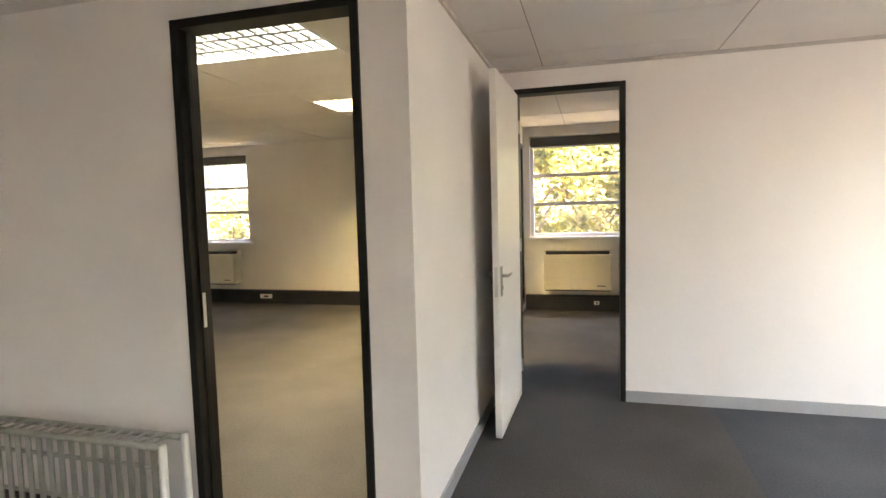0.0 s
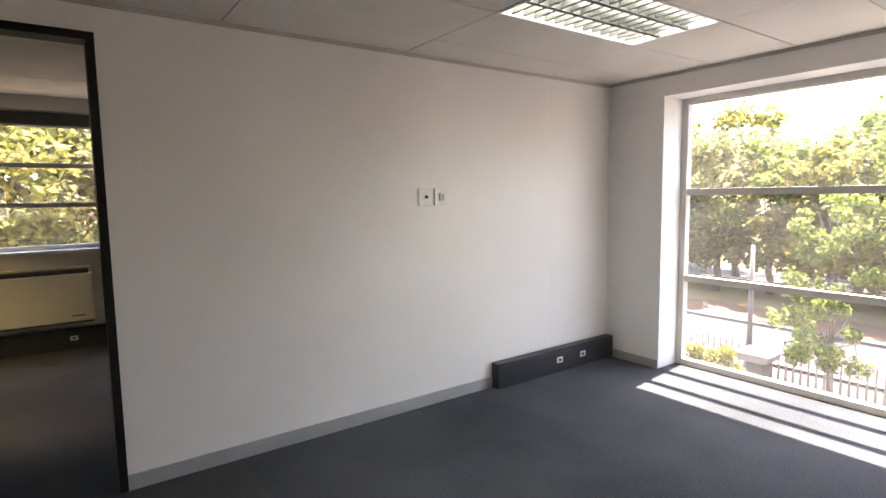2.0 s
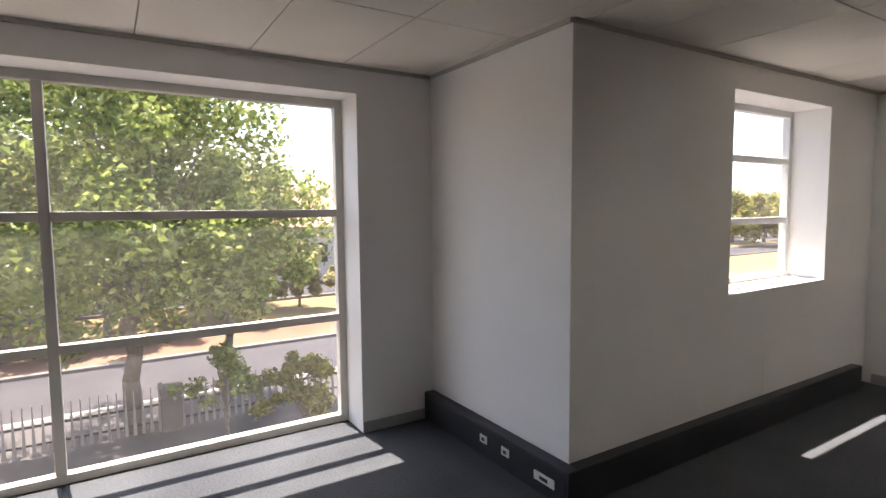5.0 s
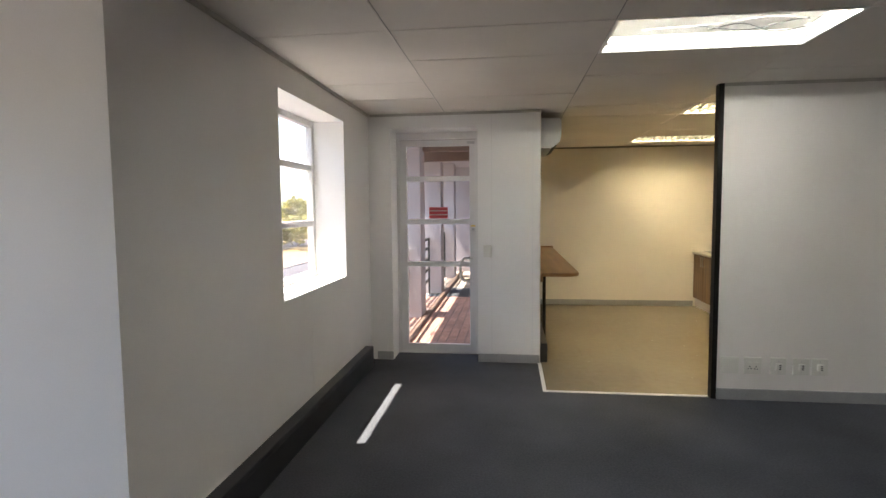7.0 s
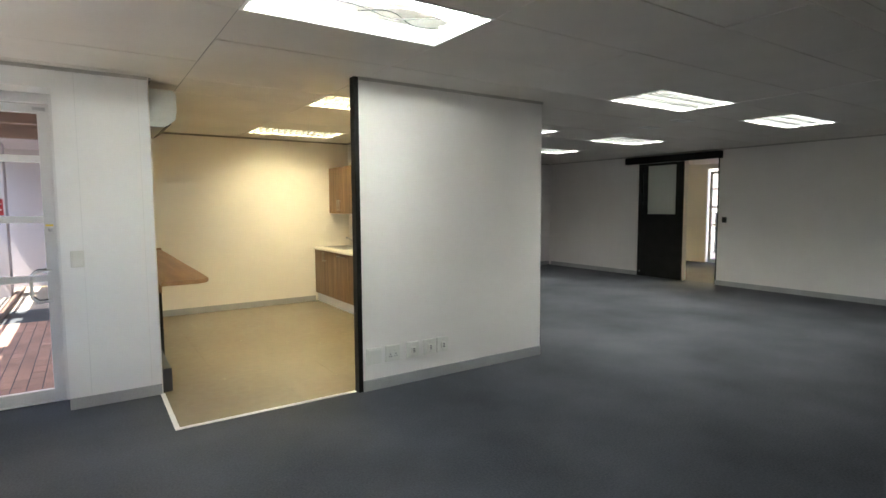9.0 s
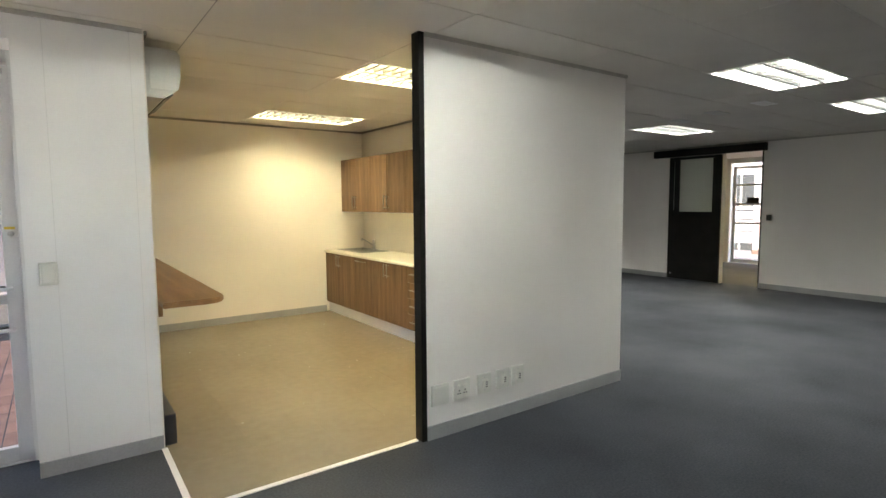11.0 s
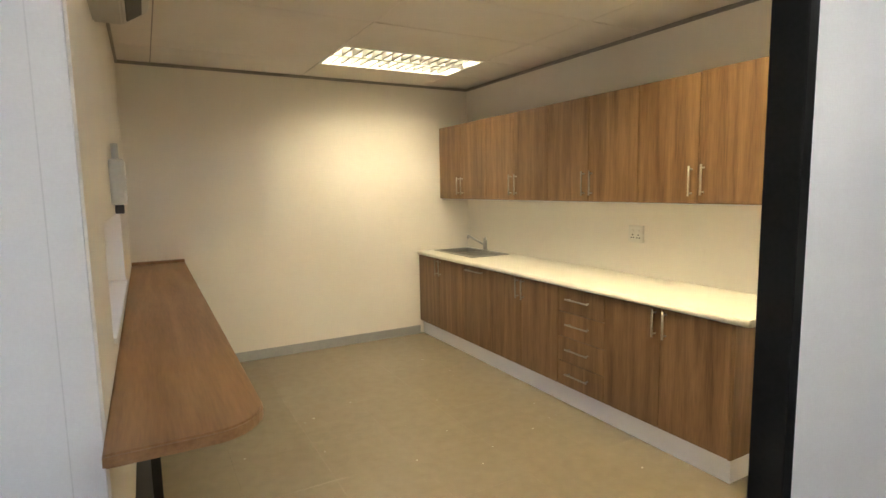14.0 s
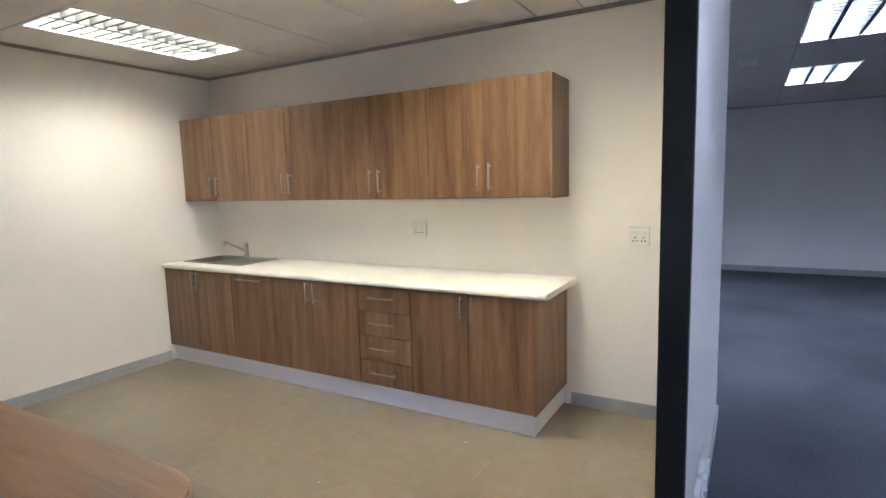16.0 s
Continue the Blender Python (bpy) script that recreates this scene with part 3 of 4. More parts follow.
def glazed_door(name, w, h, rails, label):
    """White aluminium door, hung at x = 0 to w in the plane y = 0, with stacked panes and D handles."""
    d = tagged(new(name), label, "glazed door", kind="structure")
    s = 0.075
    boxes("stile", ALU, d, (0, s, -0.022, 0.022, 0.01, h), bevel=0.003)
    boxes("stile", ALU, d, (w - s, w, -0.022, 0.022, 0.01, h), bevel=0.003)
    rs = [0.055] + list(rails) + [h - 0.04]
    for i, r in enumerate(rs):
        k = 0.045 if i == 0 else 0.026
        boxes("rail", ALU, d, (s, w - s, -0.02, 0.02, r - k, r + k if i < len(rs) - 1 else h), bevel=0.003)
    for i in range(len(rs) - 1):
        boxes("pane", PANE, d, (s - 0.005, w - s + 0.005, -0.003, 0.003, rs[i] + (0.045 if i == 0 else 0.026), rs[i + 1] - 0.026)).visible_shadow = False
    return d


def d_handle(parent, x, y, z0, z1, out, mat):
    bm = bmesh.new()
    pts = [(x, y, z0), (x, y + out * 0.8, z0), (x + 0.0, y + out, z0 + 0.03), (x, y + out, z1 - 0.03), (x, y + out * 0.8, z1), (x, y, z1)]
    for a, b in zip(pts[:-1], pts[1:]):
        rod(bm, a, b, 0.011)
    return part("pull_handle", bm, mat, parent, "", True)


def side_handle(parent, x, y, z0, z1, run, mat):
    bm = bmesh.new()
    pts = [(x, y, z0), (x + run * 0.7, y + 0.02, z0), (x + run, y + 0.025, z0 + 0.04), (x + run, y + 0.025, z1 - 0.04), (x + run * 0.7, y + 0.02, z1), (x, y, z1)]
    for a, b in zip(pts[:-1], pts[1:]):
        rod(bm, a, b, 0.011)
    return part("pull_handle", bm, mat, parent, "", True)


gd = glazed_door("door_2", 0.83, 2.31, [0.98, 1.44, 1.90], "white aluminium glazed balcony door, closed")
gd.location = (2.03, -4.235, 0)
side_handle(gd, 0.045, 0.022, 0.80, 1.04, 0.13, ALU)
side_handle(gd, 0.05, -0.07, 0.80, 1.04, 0.13, DARKP)
bm = bmesh.new()
rod(bm, (0.035, 0.02, 1.36), (0.035, 0.045, 1.36), 0.016)
part("lock_cylinder", bm, STEEL, gd, "", True)
boxes("lock_tag", surface("yellow_tag", (0.7, 0.5, 0.05), (0.8, 0.6, 0.1), 0.5), gd, (0.015, 0.065, 0.022, 0.026, 1.385, 1.40))
sg = boxes("notice", RED, gd, (0.31, 0.51, 0.024, 0.028, 1.475, 1.595), label="small red notice with two white lines")
boxes("notice_line", PLASTIC, sg, (0.32, 0.50, 0.028, 0.030, 1.552, 1.562))
boxes("notice_line", PLASTIC, sg, (0.32, 0.50, 0.028, 0.030, 1.510, 1.520))
setting("door_frame_3", ALU, (2.0, 2.03, -4.27, -4.19, 0, 2.39), (2.86, 2.89, -4.27, -4.19, 0, 2.39), (2.03, 2.86, -4.27, -4.19, 2.32, 2.39), (2.03, 2.86, -4.262, -4.198, 0, 0.008),
        label="white aluminium frame of the balcony door", category="door frame", bevel=0.003)
boxes("door_closer_arm", STEEL, gd, (0.02, 0.10, 0.022, 0.05, 2.26, 2.285))

# narrow seams of the panelled wall
setting("wall_seam", ALU, (1.858, 1.862, -3.9150, -3.9135, 0.086, H - 0.023), (1.449, 1.452, -3.9150, -3.9140, 0.086, H - 0.023), label="thin pale panel joints in the white wall", category="wall joint")
setting("wall_seam_north", REVEAL, (3.728, 3.734, 4.3594, 4.3605, 0.21, H - 0.023), label="flush white joint strip in the partition", category="wall joint")
panel = setting("wall_panel", REVEAL, (3.1205, 3.1255, -3.05, -2.22, 0.15, 0.73), label="flush white painted infill panel under the window", category="wall panel", bevel=0.0015)

# sliding door in the far wall
sd = empty("sliding_door", (-7.97, -5.8, 0), "black sliding door with a glazed upper half, partly open", "sliding door")
inv = Matrix.Translation(sd.location).inverted()
made = [boxes("leaf_frame", BLACK, sd, (-7.995, -7.955, -6.28, -5.27, 0.012, 1.27), (-7.995, -7.955, -6.28, -6.20, 1.27, 2.36), (-7.995, -7.955, -6.17, -6.08, 1.27, 2.36), (-7.995, -7.955, -5.42, -5.27, 1.27, 2.36),
              (-7.995, -7.955, -6.20, -6.17, 1.27, 1.35), (-7.995, -7.955, -6.20, -6.17, 2.28, 2.36), (-7.995, -7.955, -6.08, -5.42, 1.27, 1.32), (-7.995, -7.955, -6.08, -5.42, 2.31, 2.36)),
        boxes("pane", CLEAR, sd, (-7.978, -7.972, -6.08, -5.42, 1.32, 2.31)),
        boxes("pane", CLEAR, sd, (-7.978, -7.972, -6.20, -6.17, 1.35, 2.28)),
        boxes("kick_bolt", STEEL, sd, (-7.955, -7.948, -6.22, -6.20, 0.10, 0.12))]
for m in made:
    m.matrix_parent_inverse = inv
rail = setting("sliding_rail", BLACK, (-8.029, -7.93, -6.62, -4.53, 2.37, 2.505), label="black boxed rail above the sliding door", category="door rail", bevel=0.004)
setting("door_frame_4", BLACK, (-8.16, -8.025, -4.61, -4.585, 0, 2.37), label="black edge of the sliding door opening", category="door frame")
setting("screen_opening", BLACK, (-8.0295, -8.0275, -6.2, -5.3, 0.1, 1.3), label="black board behind the sliding door", category="board")
keypad = boxes("access_keypad", DARKP, None, (-8.03, -8.005, -4.50, -4.42, 1.18, 1.28), bevel=0.004)
tagged(keypad, "small black access keypad on the white wall", "keypad")
gd2 = glazed_door("door_3", 0.95, 2.35, [0.98, 1.44, 1.90], "white glazed outside door of the end room, closed")
gd2.matrix_world = pose(-11.65, -6.85, 0, 0, 0, 90)
side_handle(gd2, 0.88, -0.03, 0.80, 1.04, -0.13, DARKP)


# ---- ceiling lamps ----
def lamp_body(i, j, z, name, label):
    x, y = X0 + 1.2 * (i - 1), Y0 - 0.6 * (j + 1)
    t = empty(name, (x + 0.6, y + 0.3, z), label, "ceiling light", "ceiling lights")
    for d in ((-0.59, 0.59, -0.292, -0.284, 0.005, 0.10), (-0.59, 0.59, 0.284, 0.292, 0.005, 0.10), (-0.59, -0.582, -0.284, 0.284, 0.005, 0.10), (0.582, 0.59, -0.284, 0.284, 0.005, 0.10)):
        boxes("tray_side", REFL, t, d)
    boxes("tray_back", REFL, t, (-0.582, 0.582, -0.284, 0.284, 0.092, 0.10))
    for d in ((-0.6, 0.6, -0.3, -0.285, -0.004, 0.004), (-0.6, 0.6, 0.285, 0.3, -0.004, 0.004), (-0.6, -0.583, -0.285, 0.285, -0.004, 0.004), (0.583, 0.6, -0.285, 0.285, -0.004, 0.004)):
        boxes("rim", REFL, t, d)
    return t


def louvre_lamp(i, j, z, light, bays, label):
    """Recessed fitting with lit diffuser and a louvre of long ridges and cross blades."""
    t = lamp_body(i, j, z, "ceiling_light", label)
    for k in range(bays):
        y = -0.282 + 0.564 * (k + 0.5) / bays
        boxes("tube", light, t, (-0.57, 0.57, y - 0.055, y + 0.055, 0.075, 0.085), bevel=0.003)
    for k in range(1, bays):
        y = -0.282 + 0.564 * k / bays
        bm = bmesh.new()
        vs = box(bm, -0.58, 0.58, y - 0.014, y + 0.014, 0.0, 0.07)
        for v in vs:
            if v.co.z > 0.03:
                v.co.y = y + (v.co.y - y) * 0.15
        part("ridge", bm, LOUV, t)
    for k in range(1, 14):
        x = -0.58 + 1.16 * k / 14
        bm = bmesh.new()
        vs = box(bm, x - 0.010, x + 0.010, -0.28, 0.28, 0.008, 0.056)
        for v in vs:
            if v.co.z > 0.03:
                v.co.x = x + (v.co.x - x) * 0.1
        part("cross_blade", bm, LOUV, t)
    return t


def bare_lamp(i, j, z):
    """Open fitting: white tray, one bare tube, loose wires and lamp holders."""
    t = lamp_body(i, j, z, "ceiling_light", "open white ceiling light with bare tube and loose wires")
    boxes("reflector", TRIMM, t, (-0.57, 0.57, -0.27, 0.27, 0.086, 0.0915))
    bm = bmesh.new()
    rod(bm, (-0.55, 0.20, 0.05), (0.55, 0.20, 0.05), 0.018)
    part("tube", bm, TUBE, t, "glowing fluorescent tube", True)
    for x in (-0.565, 0.565):
        boxes("lamp_holder", PLASTIC, t, (x - 0.012, x + 0.012, 0.18, 0.22, 0.02, 0.09), bevel=0.002)
        boxes("lamp_holder", PLASTIC, t, (x - 0.012, x + 0.012, -0.22, -0.18, 0.02, 0.09), bevel=0.002)
    for k in range(3):
        bm = bmesh.new()
        last = None
        for s in range(13):
            u = s / 12
            q = (-0.5 + u * (0.9 - 0.2 * k), -0.02 - 0.05 * k + 0.03 * math.sin(9 * u + k), 0.055 + 0.02 * math.sin(5 * u + 2 * k))
            if last:
                rod(bm, last, q, 0.003, 6)
            last = q
        part("wire", bm, DARKP if k else SKIRT, t)
    return t


louvre_lamp(2, 0, H, COOL1, 3, "recessed office ceiling light with cool white louvre")
bare_lamp(0, 8, H)
for c in ((-3, 9), (-5, 9), (-5, 13), (-3, 13), (-5, 16)):
    louvre_lamp(*c, H, COOL, 3, "recessed office ceiling light with cool white louvre")
louvre_lamp(-1, 12, H, WARM, 2, "recessed kitchen ceiling light with warm yellow louvre")
louvre_lamp(-1, 16, H, WARMB, 2, "recessed kitchen ceiling light with pale cream louvre")
louvre_lamp(-2, 0, H, COOL1, 3, "recessed ceiling light with white louvre in the west room")
louvre_lamp(-2, -4, 2.62, WARM2, 2, "recessed ceiling light glowing warm yellow")
louvre_lamp(-8, 14, H, WARM2, 2, "recessed ceiling light in the end room")


# Slatted plates drawn for three small white dashes on the ceiling.
for x, y in ((-4.25, -2.95), (-4.45, -3.55), (-4.7, -4.15)):
    t = empty("ceiling_plate", (x, y, H), "small white slatted plate in the ceiling", "ceiling vent", "ceiling vents")
    boxes("frame", REFL, t, (-0.15, 0.15, -0.075, -0.06, -0.008, 0.002), (-0.15, 0.15, 0.06, 0.075, -0.008, 0.002), (-0.15, -0.135, -0.06, 0.06, -0.008, 0.002), (0.135, 0.15, -0.06, 0.06, -0.008, 0.002))
    for k in range(4):
        yy = -0.045 + 0.03 * k
        boxes("slat", REFL, t, (-0.135, 0.135, yy - 0.008, yy + 0.008, -0.005, 0.0))

# ---- wall fittings ----
def plate(name, at, yaw, w, h, kind, label, category, group=""):
    """A moulded plate that stands out along its local -y; kind picks what it carries."""
    t = empty(name, at, label, category, group)
    t.rotation_euler = (0, 0, radians(yaw))
    t.scale = (1, 1.7, 1)
    boxes("cover", PLASTIC, t, (-w / 2, w / 2, -0.010, 0, -h / 2, h / 2), bevel=0.003)
    if kind == "blank":
        boxes("blank_lid", PLASTIC, t, (-w / 2 + 0.012, w / 2 - 0.012, -0.013, -0.009, -h / 2 + 0.012, h / 2 - 0.012), bevel=0.002)
    if kind == "socket":
        for sx in (-0.025, 0.025):
            boxes("rocker", PLASTIC, t, (sx - 0.012, sx + 0.012, -0.015, -0.009, 0.018, 0.032), bevel=0.002)
            for px, pz in ((0, -0.005), (-0.010, -0.025), (0.010, -0.025)):
                boxes("pin_hole", DARKP, t, (sx + px - 0.004, sx + px + 0.004, -0.0115, -0.009, pz - 0.004, pz + 0.004))
    if kind == "data":
        boxes("outlet_block", PLASTIC, t, (-0.022, 0.022, -0.019, -0.009, -0.028, 0.024), bevel=0.002)
        for k in range(3):
            boxes("port", DARKP, t, (-0.004, 0.012, -0.0205, -0.018, -0.022 + 0.015 * k, -0.014 + 0.015 * k))
        for z in (-0.045, 0.042):
            boxes("screw", STEEL, t, (-0.003, 0.003, -0.0115, -0.009, z - 0.003, z + 0.003))
    if kind == "knob":
        bm = bmesh.new()
        rod(bm, (0, -0.009, 0), (0, -0.018, 0), 0.012)
        part("knob", bm, DARKP, t, "", True)
    return t


for x, k, la in ((-0.100, "blank", "blank white cover plate low on the partition"), (-0.275, "socket", "white double power socket low on the partition"), (-0.470, "data", "white data outlet low on the partition"),
                 (-0.640, "data", "white data outlet low on the partition"), (-0.780, "data", "white data outlet low on the partition")):
    plate("wall_outlet", (x, -3.0195, 0.287), 180, 0.135 if k != "data" else 0.12, 0.135, k, la, "wall outlet", "partition outlets")
plate("thermostat_plate", (2.475, 4.3595, 1.55), 0, 0.12, 0.125, "knob", "white plate with a small black knob", "wall plate")
plate("wall_outlet", (2.61, 4.3595, 1.55), 0, 0.115, 0.12, "data", "white outlet plate on the partition", "wall outlet")
plate("light_switch", (1.90, -3.9145, 1.145), 180, 0.085, 0.125, "blank", "plain white light switch cover", "light switch").scale = (1, 2.6, 1)
plate("wall_outlet", (-1.8055, -5.047, 1.168), 90, 0.13, 0.12, "socket", "white double socket above the worktop", "wall outlet")
plate("wall_outlet", (-1.8055, -3.46, 1.15), 90, 0.12, 0.12, "socket", "white double socket beside the worktop", "wall outlet")
iso = empty("isolator_switch", (1.372, -5.2, 1.57), "grey weatherproof isolator box with conduit on cream wall", "isolator switch")
boxes("housing", ACW, iso, (-0.06, 0, -0.08, 0.08, -0.10, 0.10), bevel=0.010)
bm = bmesh.new()
rod(bm, (-0.025, 0, 0.10), (-0.025, 0, 0.17), 0.014)
part("conduit", bm, STEEL, iso, "", True)
boxes("cable_gland", DARKP, iso, (-0.045, -0.01, -0.025, 0.025, -0.14, -0.10), bevel=0.004)


def heater(at):
    """Low wall air-conditioning console with a dark top slot and a small maker's bar."""
    t = empty("wall_air_conditioner", at, "beige low wall air conditioner with a dark top slot", "air conditioner", "console air conditioners")
    boxes("casing", ACM, t, (-0.46, 0.46, -0.20, 0, 0, 0.50), bevel=0.012)
    boxes("front_panel", ACM, t, (-0.44, 0.44, -0.207, -0.199, 0.015, 0.47), bevel=0.003)
    boxes("base_shadow_gap", DARKP, t, (-0.44, 0.44, -0.19, -0.01, -0.012, 0.001))
    boxes("outlet_grille", DARKP, t, (-0.43, 0.43, -0.17, -0.06, 0.498, 0.545), bevel=0.004)
    boxes("top_lip", ACM, t, (-0.46, 0.46, -0.055, 0, 0.498, 0.56), bevel=0.006)
    boxes("maker_bar", DARKP, t, (0.26, 0.38, -0.209, -0.206, 0.06, 0.072))
    return t


heater((0.09, 7.999, 0.31))
heater((-5.90, 7.999, 0.33))

ac = empty("split_air_conditioner", (1.371, -4.45, 2.175), "grey white split air conditioner high on the kitchen wall", "air conditioner")
bm = bmesh.new()
prof = [(0, 0.0), (-0.10, 0.0), (-0.19, 0.06), (-0.205, 0.14), (-0.205, 0.27), (-0.18, 0.30), (0, 0.30)]
a = [bm.verts.new((x, -0.45, z)) for x, z in prof]
b = [bm.verts.new((x, 0.45, z)) for x, z in prof]
bm.faces.new(a)
bm.faces.new(list(reversed(b)))
for k in range(len(prof)):
    bm.faces.new((a[k], a[k - 1], b[k - 1], b[k]))
bmesh.ops.bevel(bm, geom=list(bm.edges), offset=0.006, segments=2, affect='EDGES')
part("casing", bm, ACW, ac)
bm = bmesh.new()
vs = box(bm, -0.17, -0.11, -0.40, 0.40, 0.018, 0.024)
bmesh.ops.rotate(bm, verts=vs, cent=(-0.14, 0, 0.02), matrix=Matrix.Rotation(radians(33), 3, 'Y'))
part("air_flap", bm, DARKP, ac, "dark open air flap")
boxes("end_cover", ACW, ac, (-0.17, -0.03, 0.449, 0.453, 0.05, 0.27), bevel=0.001)

# ---- kitchen ----
def bar_handle(parent, p, q, out=0.03):
    """Steel bar handle between p and q in front of a face that looks along +x."""
    bm = bmesh.new()
    p, q = Vector(p), Vector(q)
    o = Vector((out, 0, 0))
    d = (q - p).normalized() * 0.018
    rod(bm, p + o - d, q + o + d, 0.006)
    rod(bm, p, p + o, 0.005, 8)
    rod(bm, q, q + o, 0.005, 8)
    return part("handle", bm, HANDM, parent, "brushed metal bar handle", True)


def front(name, t, y0, y1, z0, z1, x, handle):
    ob = boxes(name, CABV, t, (x - 0.018, x, y0 + 0.0028, y1 - 0.0028, z0 + 0.0028, z1 - 0.0028), bevel=0.0012)
    if handle[0] == "v":
        bar_handle(ob, (x, handle[1], handle[2]), (x, handle[1], handle[3]))
    else:
        bar_handle(ob, (x, handle[1], handle[3]), (x, handle[2], handle[3]))
    return ob


def cabinet(name, y0, y1, z0, z1, xb, xf, label, group):
    t = empty(name, (0, 0, 0), label, "cabinet", group)
    boxes("body", CABV, t, (xb, xf - 0.020, y0 + 0.0006, y1 - 0.0006, z0, z1), bevel=0.001)
    return t


XF, XB = -1.205, -1.8045
ZB0, ZB1 = 0.145, 0.838
G = "base kitchen cabinets"
c = cabinet("sink_cabinet", -7.338, -6.47, ZB0, ZB1, XB, XF, "walnut laminate sink cabinet with two doors", G)
front("door", c, -7.338, -6.905, ZB0, ZB1, XF, ("v", -6.94, 0.69, 0.81))
front("door", c, -6.905, -6.47, ZB0, ZB1, XF, ("v", -6.87, 0.69, 0.81))
c = cabinet("appliance_cabinet", -6.47, -6.03, ZB0, ZB1, XB, XF, "walnut laminate cabinet with one full front panel", G)
front("door", c, -6.47, -6.03, ZB0, ZB1, XF, ("h", -6.36, -6.14, 0.80))
c = cabinet("base_cabinet", -6.03, -5.19, ZB0, ZB1, XB, XF, "walnut laminate base cabinet with two doors", G)
front("door", c, -6.03, -5.61, ZB0, ZB1, XF, ("v", -5.645, 0.69, 0.81))
front("door", c, -5.61, -5.19, ZB0, ZB1, XF, ("v", -5.575, 0.69, 0.81))
c = cabinet("drawer_cabinet", -5.19, -4.76, ZB0, ZB1, XB, XF, "walnut laminate cabinet with four drawers", G)
for k in range(4):
    h = (ZB1 - ZB0) / 4
    z = ZB0 + h * k
    front("drawer", c, -5.19, -4.76, z, z + h, XF, ("h", -5.07, -4.90, z + h * 0.55))
c = cabinet("base_cabinet", -4.76, -3.93, ZB0, ZB1, XB, XF, "walnut laminate base cabinet with two doors", G)
front("door", c, -4.76, -4.345, ZB0, ZB1, XF, ("v", -4.38, 0.69, 0.81))
front("door", c, -4.345, -3.93, ZB0, ZB1, XF, ("v", -4.31, 0.69, 0.81))
boxes("end_panel", CABV, c, (XB, XF, -3.9295, -3.912, ZB0, ZB1), bevel=0.001)
pl = empty("plinth", (0, 0, 0), "white plinth boards under the kitchen cabinets", "plinth")
boxes("front_board", PLINTH, pl, (-1.261, -1.243, -7.338, -3.935, 0.004, 0.1445), bevel=0.0015)
boxes("end_board", PLINTH, pl, (-1.80, -1.2615, -3.953, -3.935, 0.004, 0.1445), bevel=0.0015)

G = "upper kitchen cabinets"
ys = [-7.338, -6.478, -5.618, -4.758, -3.915]
for k in range(4):
    y0, y1 = ys[k], ys[k + 1]
    c = cabinet("wall_cabinet", y0, y1, 1.405, 2.128, XB, -1.466, "walnut laminate wall cabinet with two doors", G)
    m = (y0 + y1) / 2
    lift = 0.006 if k == 3 else 0.0
    front("door", c, y0, m, 1.405, 2.128, -1.466, ("v", m - 0.038, 1.465, 1.60))
    front("door", c, m, y1, 1.405 + lift, 2.128 + lift, -1.466, ("v", m + 0.038, 1.465 + lift, 1.60 + lift))
    boxes("base_board", PLINTH, c, (XB + 0.01, -1.49, y0 + 0.01, y1 - 0.01, 1.398, 1.4048))
    if k == 3:
        boxes("end_panel", CABV, c, (XB, -1.466, -3.9145, -3.899, 1.40, 2.13), bevel=0.001)

# worktop with a hole for the sink
wt = empty("worktop", (0, 0, 0), "cream laminate kitchen worktop with rounded front edge", "worktop")
bm = bmesh.new()
rings = [[bm.verts.new((x, y, z)) for x, y in ((xa, ya), (xb, ya), (xb, yb), (xa, yb))]
         for xa, xb, ya, yb in ((-1.8045, -1.20, -7.338, -3.845), (-1.74, -1.36, -7.23, -6.55)) for z in (0.8385, 0.875)]
for lo, hi in ((0, 2), (1, 3), (0, 1), (2, 3)):
    for k in range(4):
        bm.faces.new((rings[lo][k - 1], rings[lo][k], rings[hi][k], rings[hi][k - 1]))
part("slab", bm, COUNTER, wt)
bm = bmesh.new()
rod(bm, (-1.20, -7.338, 0.8568), (-1.20, -3.845, 0.8568), 0.0182, 20)
part("nosing", bm, COUNTER, wt, "", True)

sk = empty("kitchen_sink", (-1.55, -6.89, 0.876), "stainless steel inset sink with draining board", "sink")
bm = bmesh.new()
for d in ((-0.21, 0.21, -0.37, -0.34, 0, 0.006), (-0.21, 0.21, 0.34, 0.37, 0, 0.006), (-0.21, -0.165, -0.34, 0.34, 0, 0.006), (0.17, 0.21, -0.34, 0.34, 0, 0.006), (-0.165, 0.17, -0.005, 0.03, 0, 0.006)):
    box(bm, *d)
part("rim", bm, SINKM, sk)
boxes("bowl", SINKM, sk, (-0.165, 0.17, -0.34, -0.005, -0.15, -0.146), (-0.168, -0.164, -0.34, -0.005, -0.15, 0.004), (0.168, 0.172, -0.34, -0.005, -0.15, 0.004),
      (-0.165, 0.17, -0.343, -0.339, -0.15, 0.004), (-0.165, 0.17, -0.006, -0.002, -0.15, 0.004))
boxes("drainer", SINKM, sk, (-0.165, 0.17, 0.03, 0.34, -0.010, -0.004))
for k in range(9):
    y = 0.06 + 0.03 * k
    boxes("drainer_rib", SINKM, sk, (-0.15, 0.155, y - 0.004, y + 0.004, -0.004, 0.003), bevel=0.001)
tp = empty("sink_tap", (-1.735, -6.90, 0.882), "chrome mixer tap with long angled spout", "tap")
bm = bmesh.new()
rod(bm, (0, 0, 0), (0, 0, 0.012), 0.026)
rod(bm, (0, 0, 0.01), (0, 0, 0.11), 0.019)
part("tap_body", bm, STEEL, tp, "", True)
bm = bmesh.new()
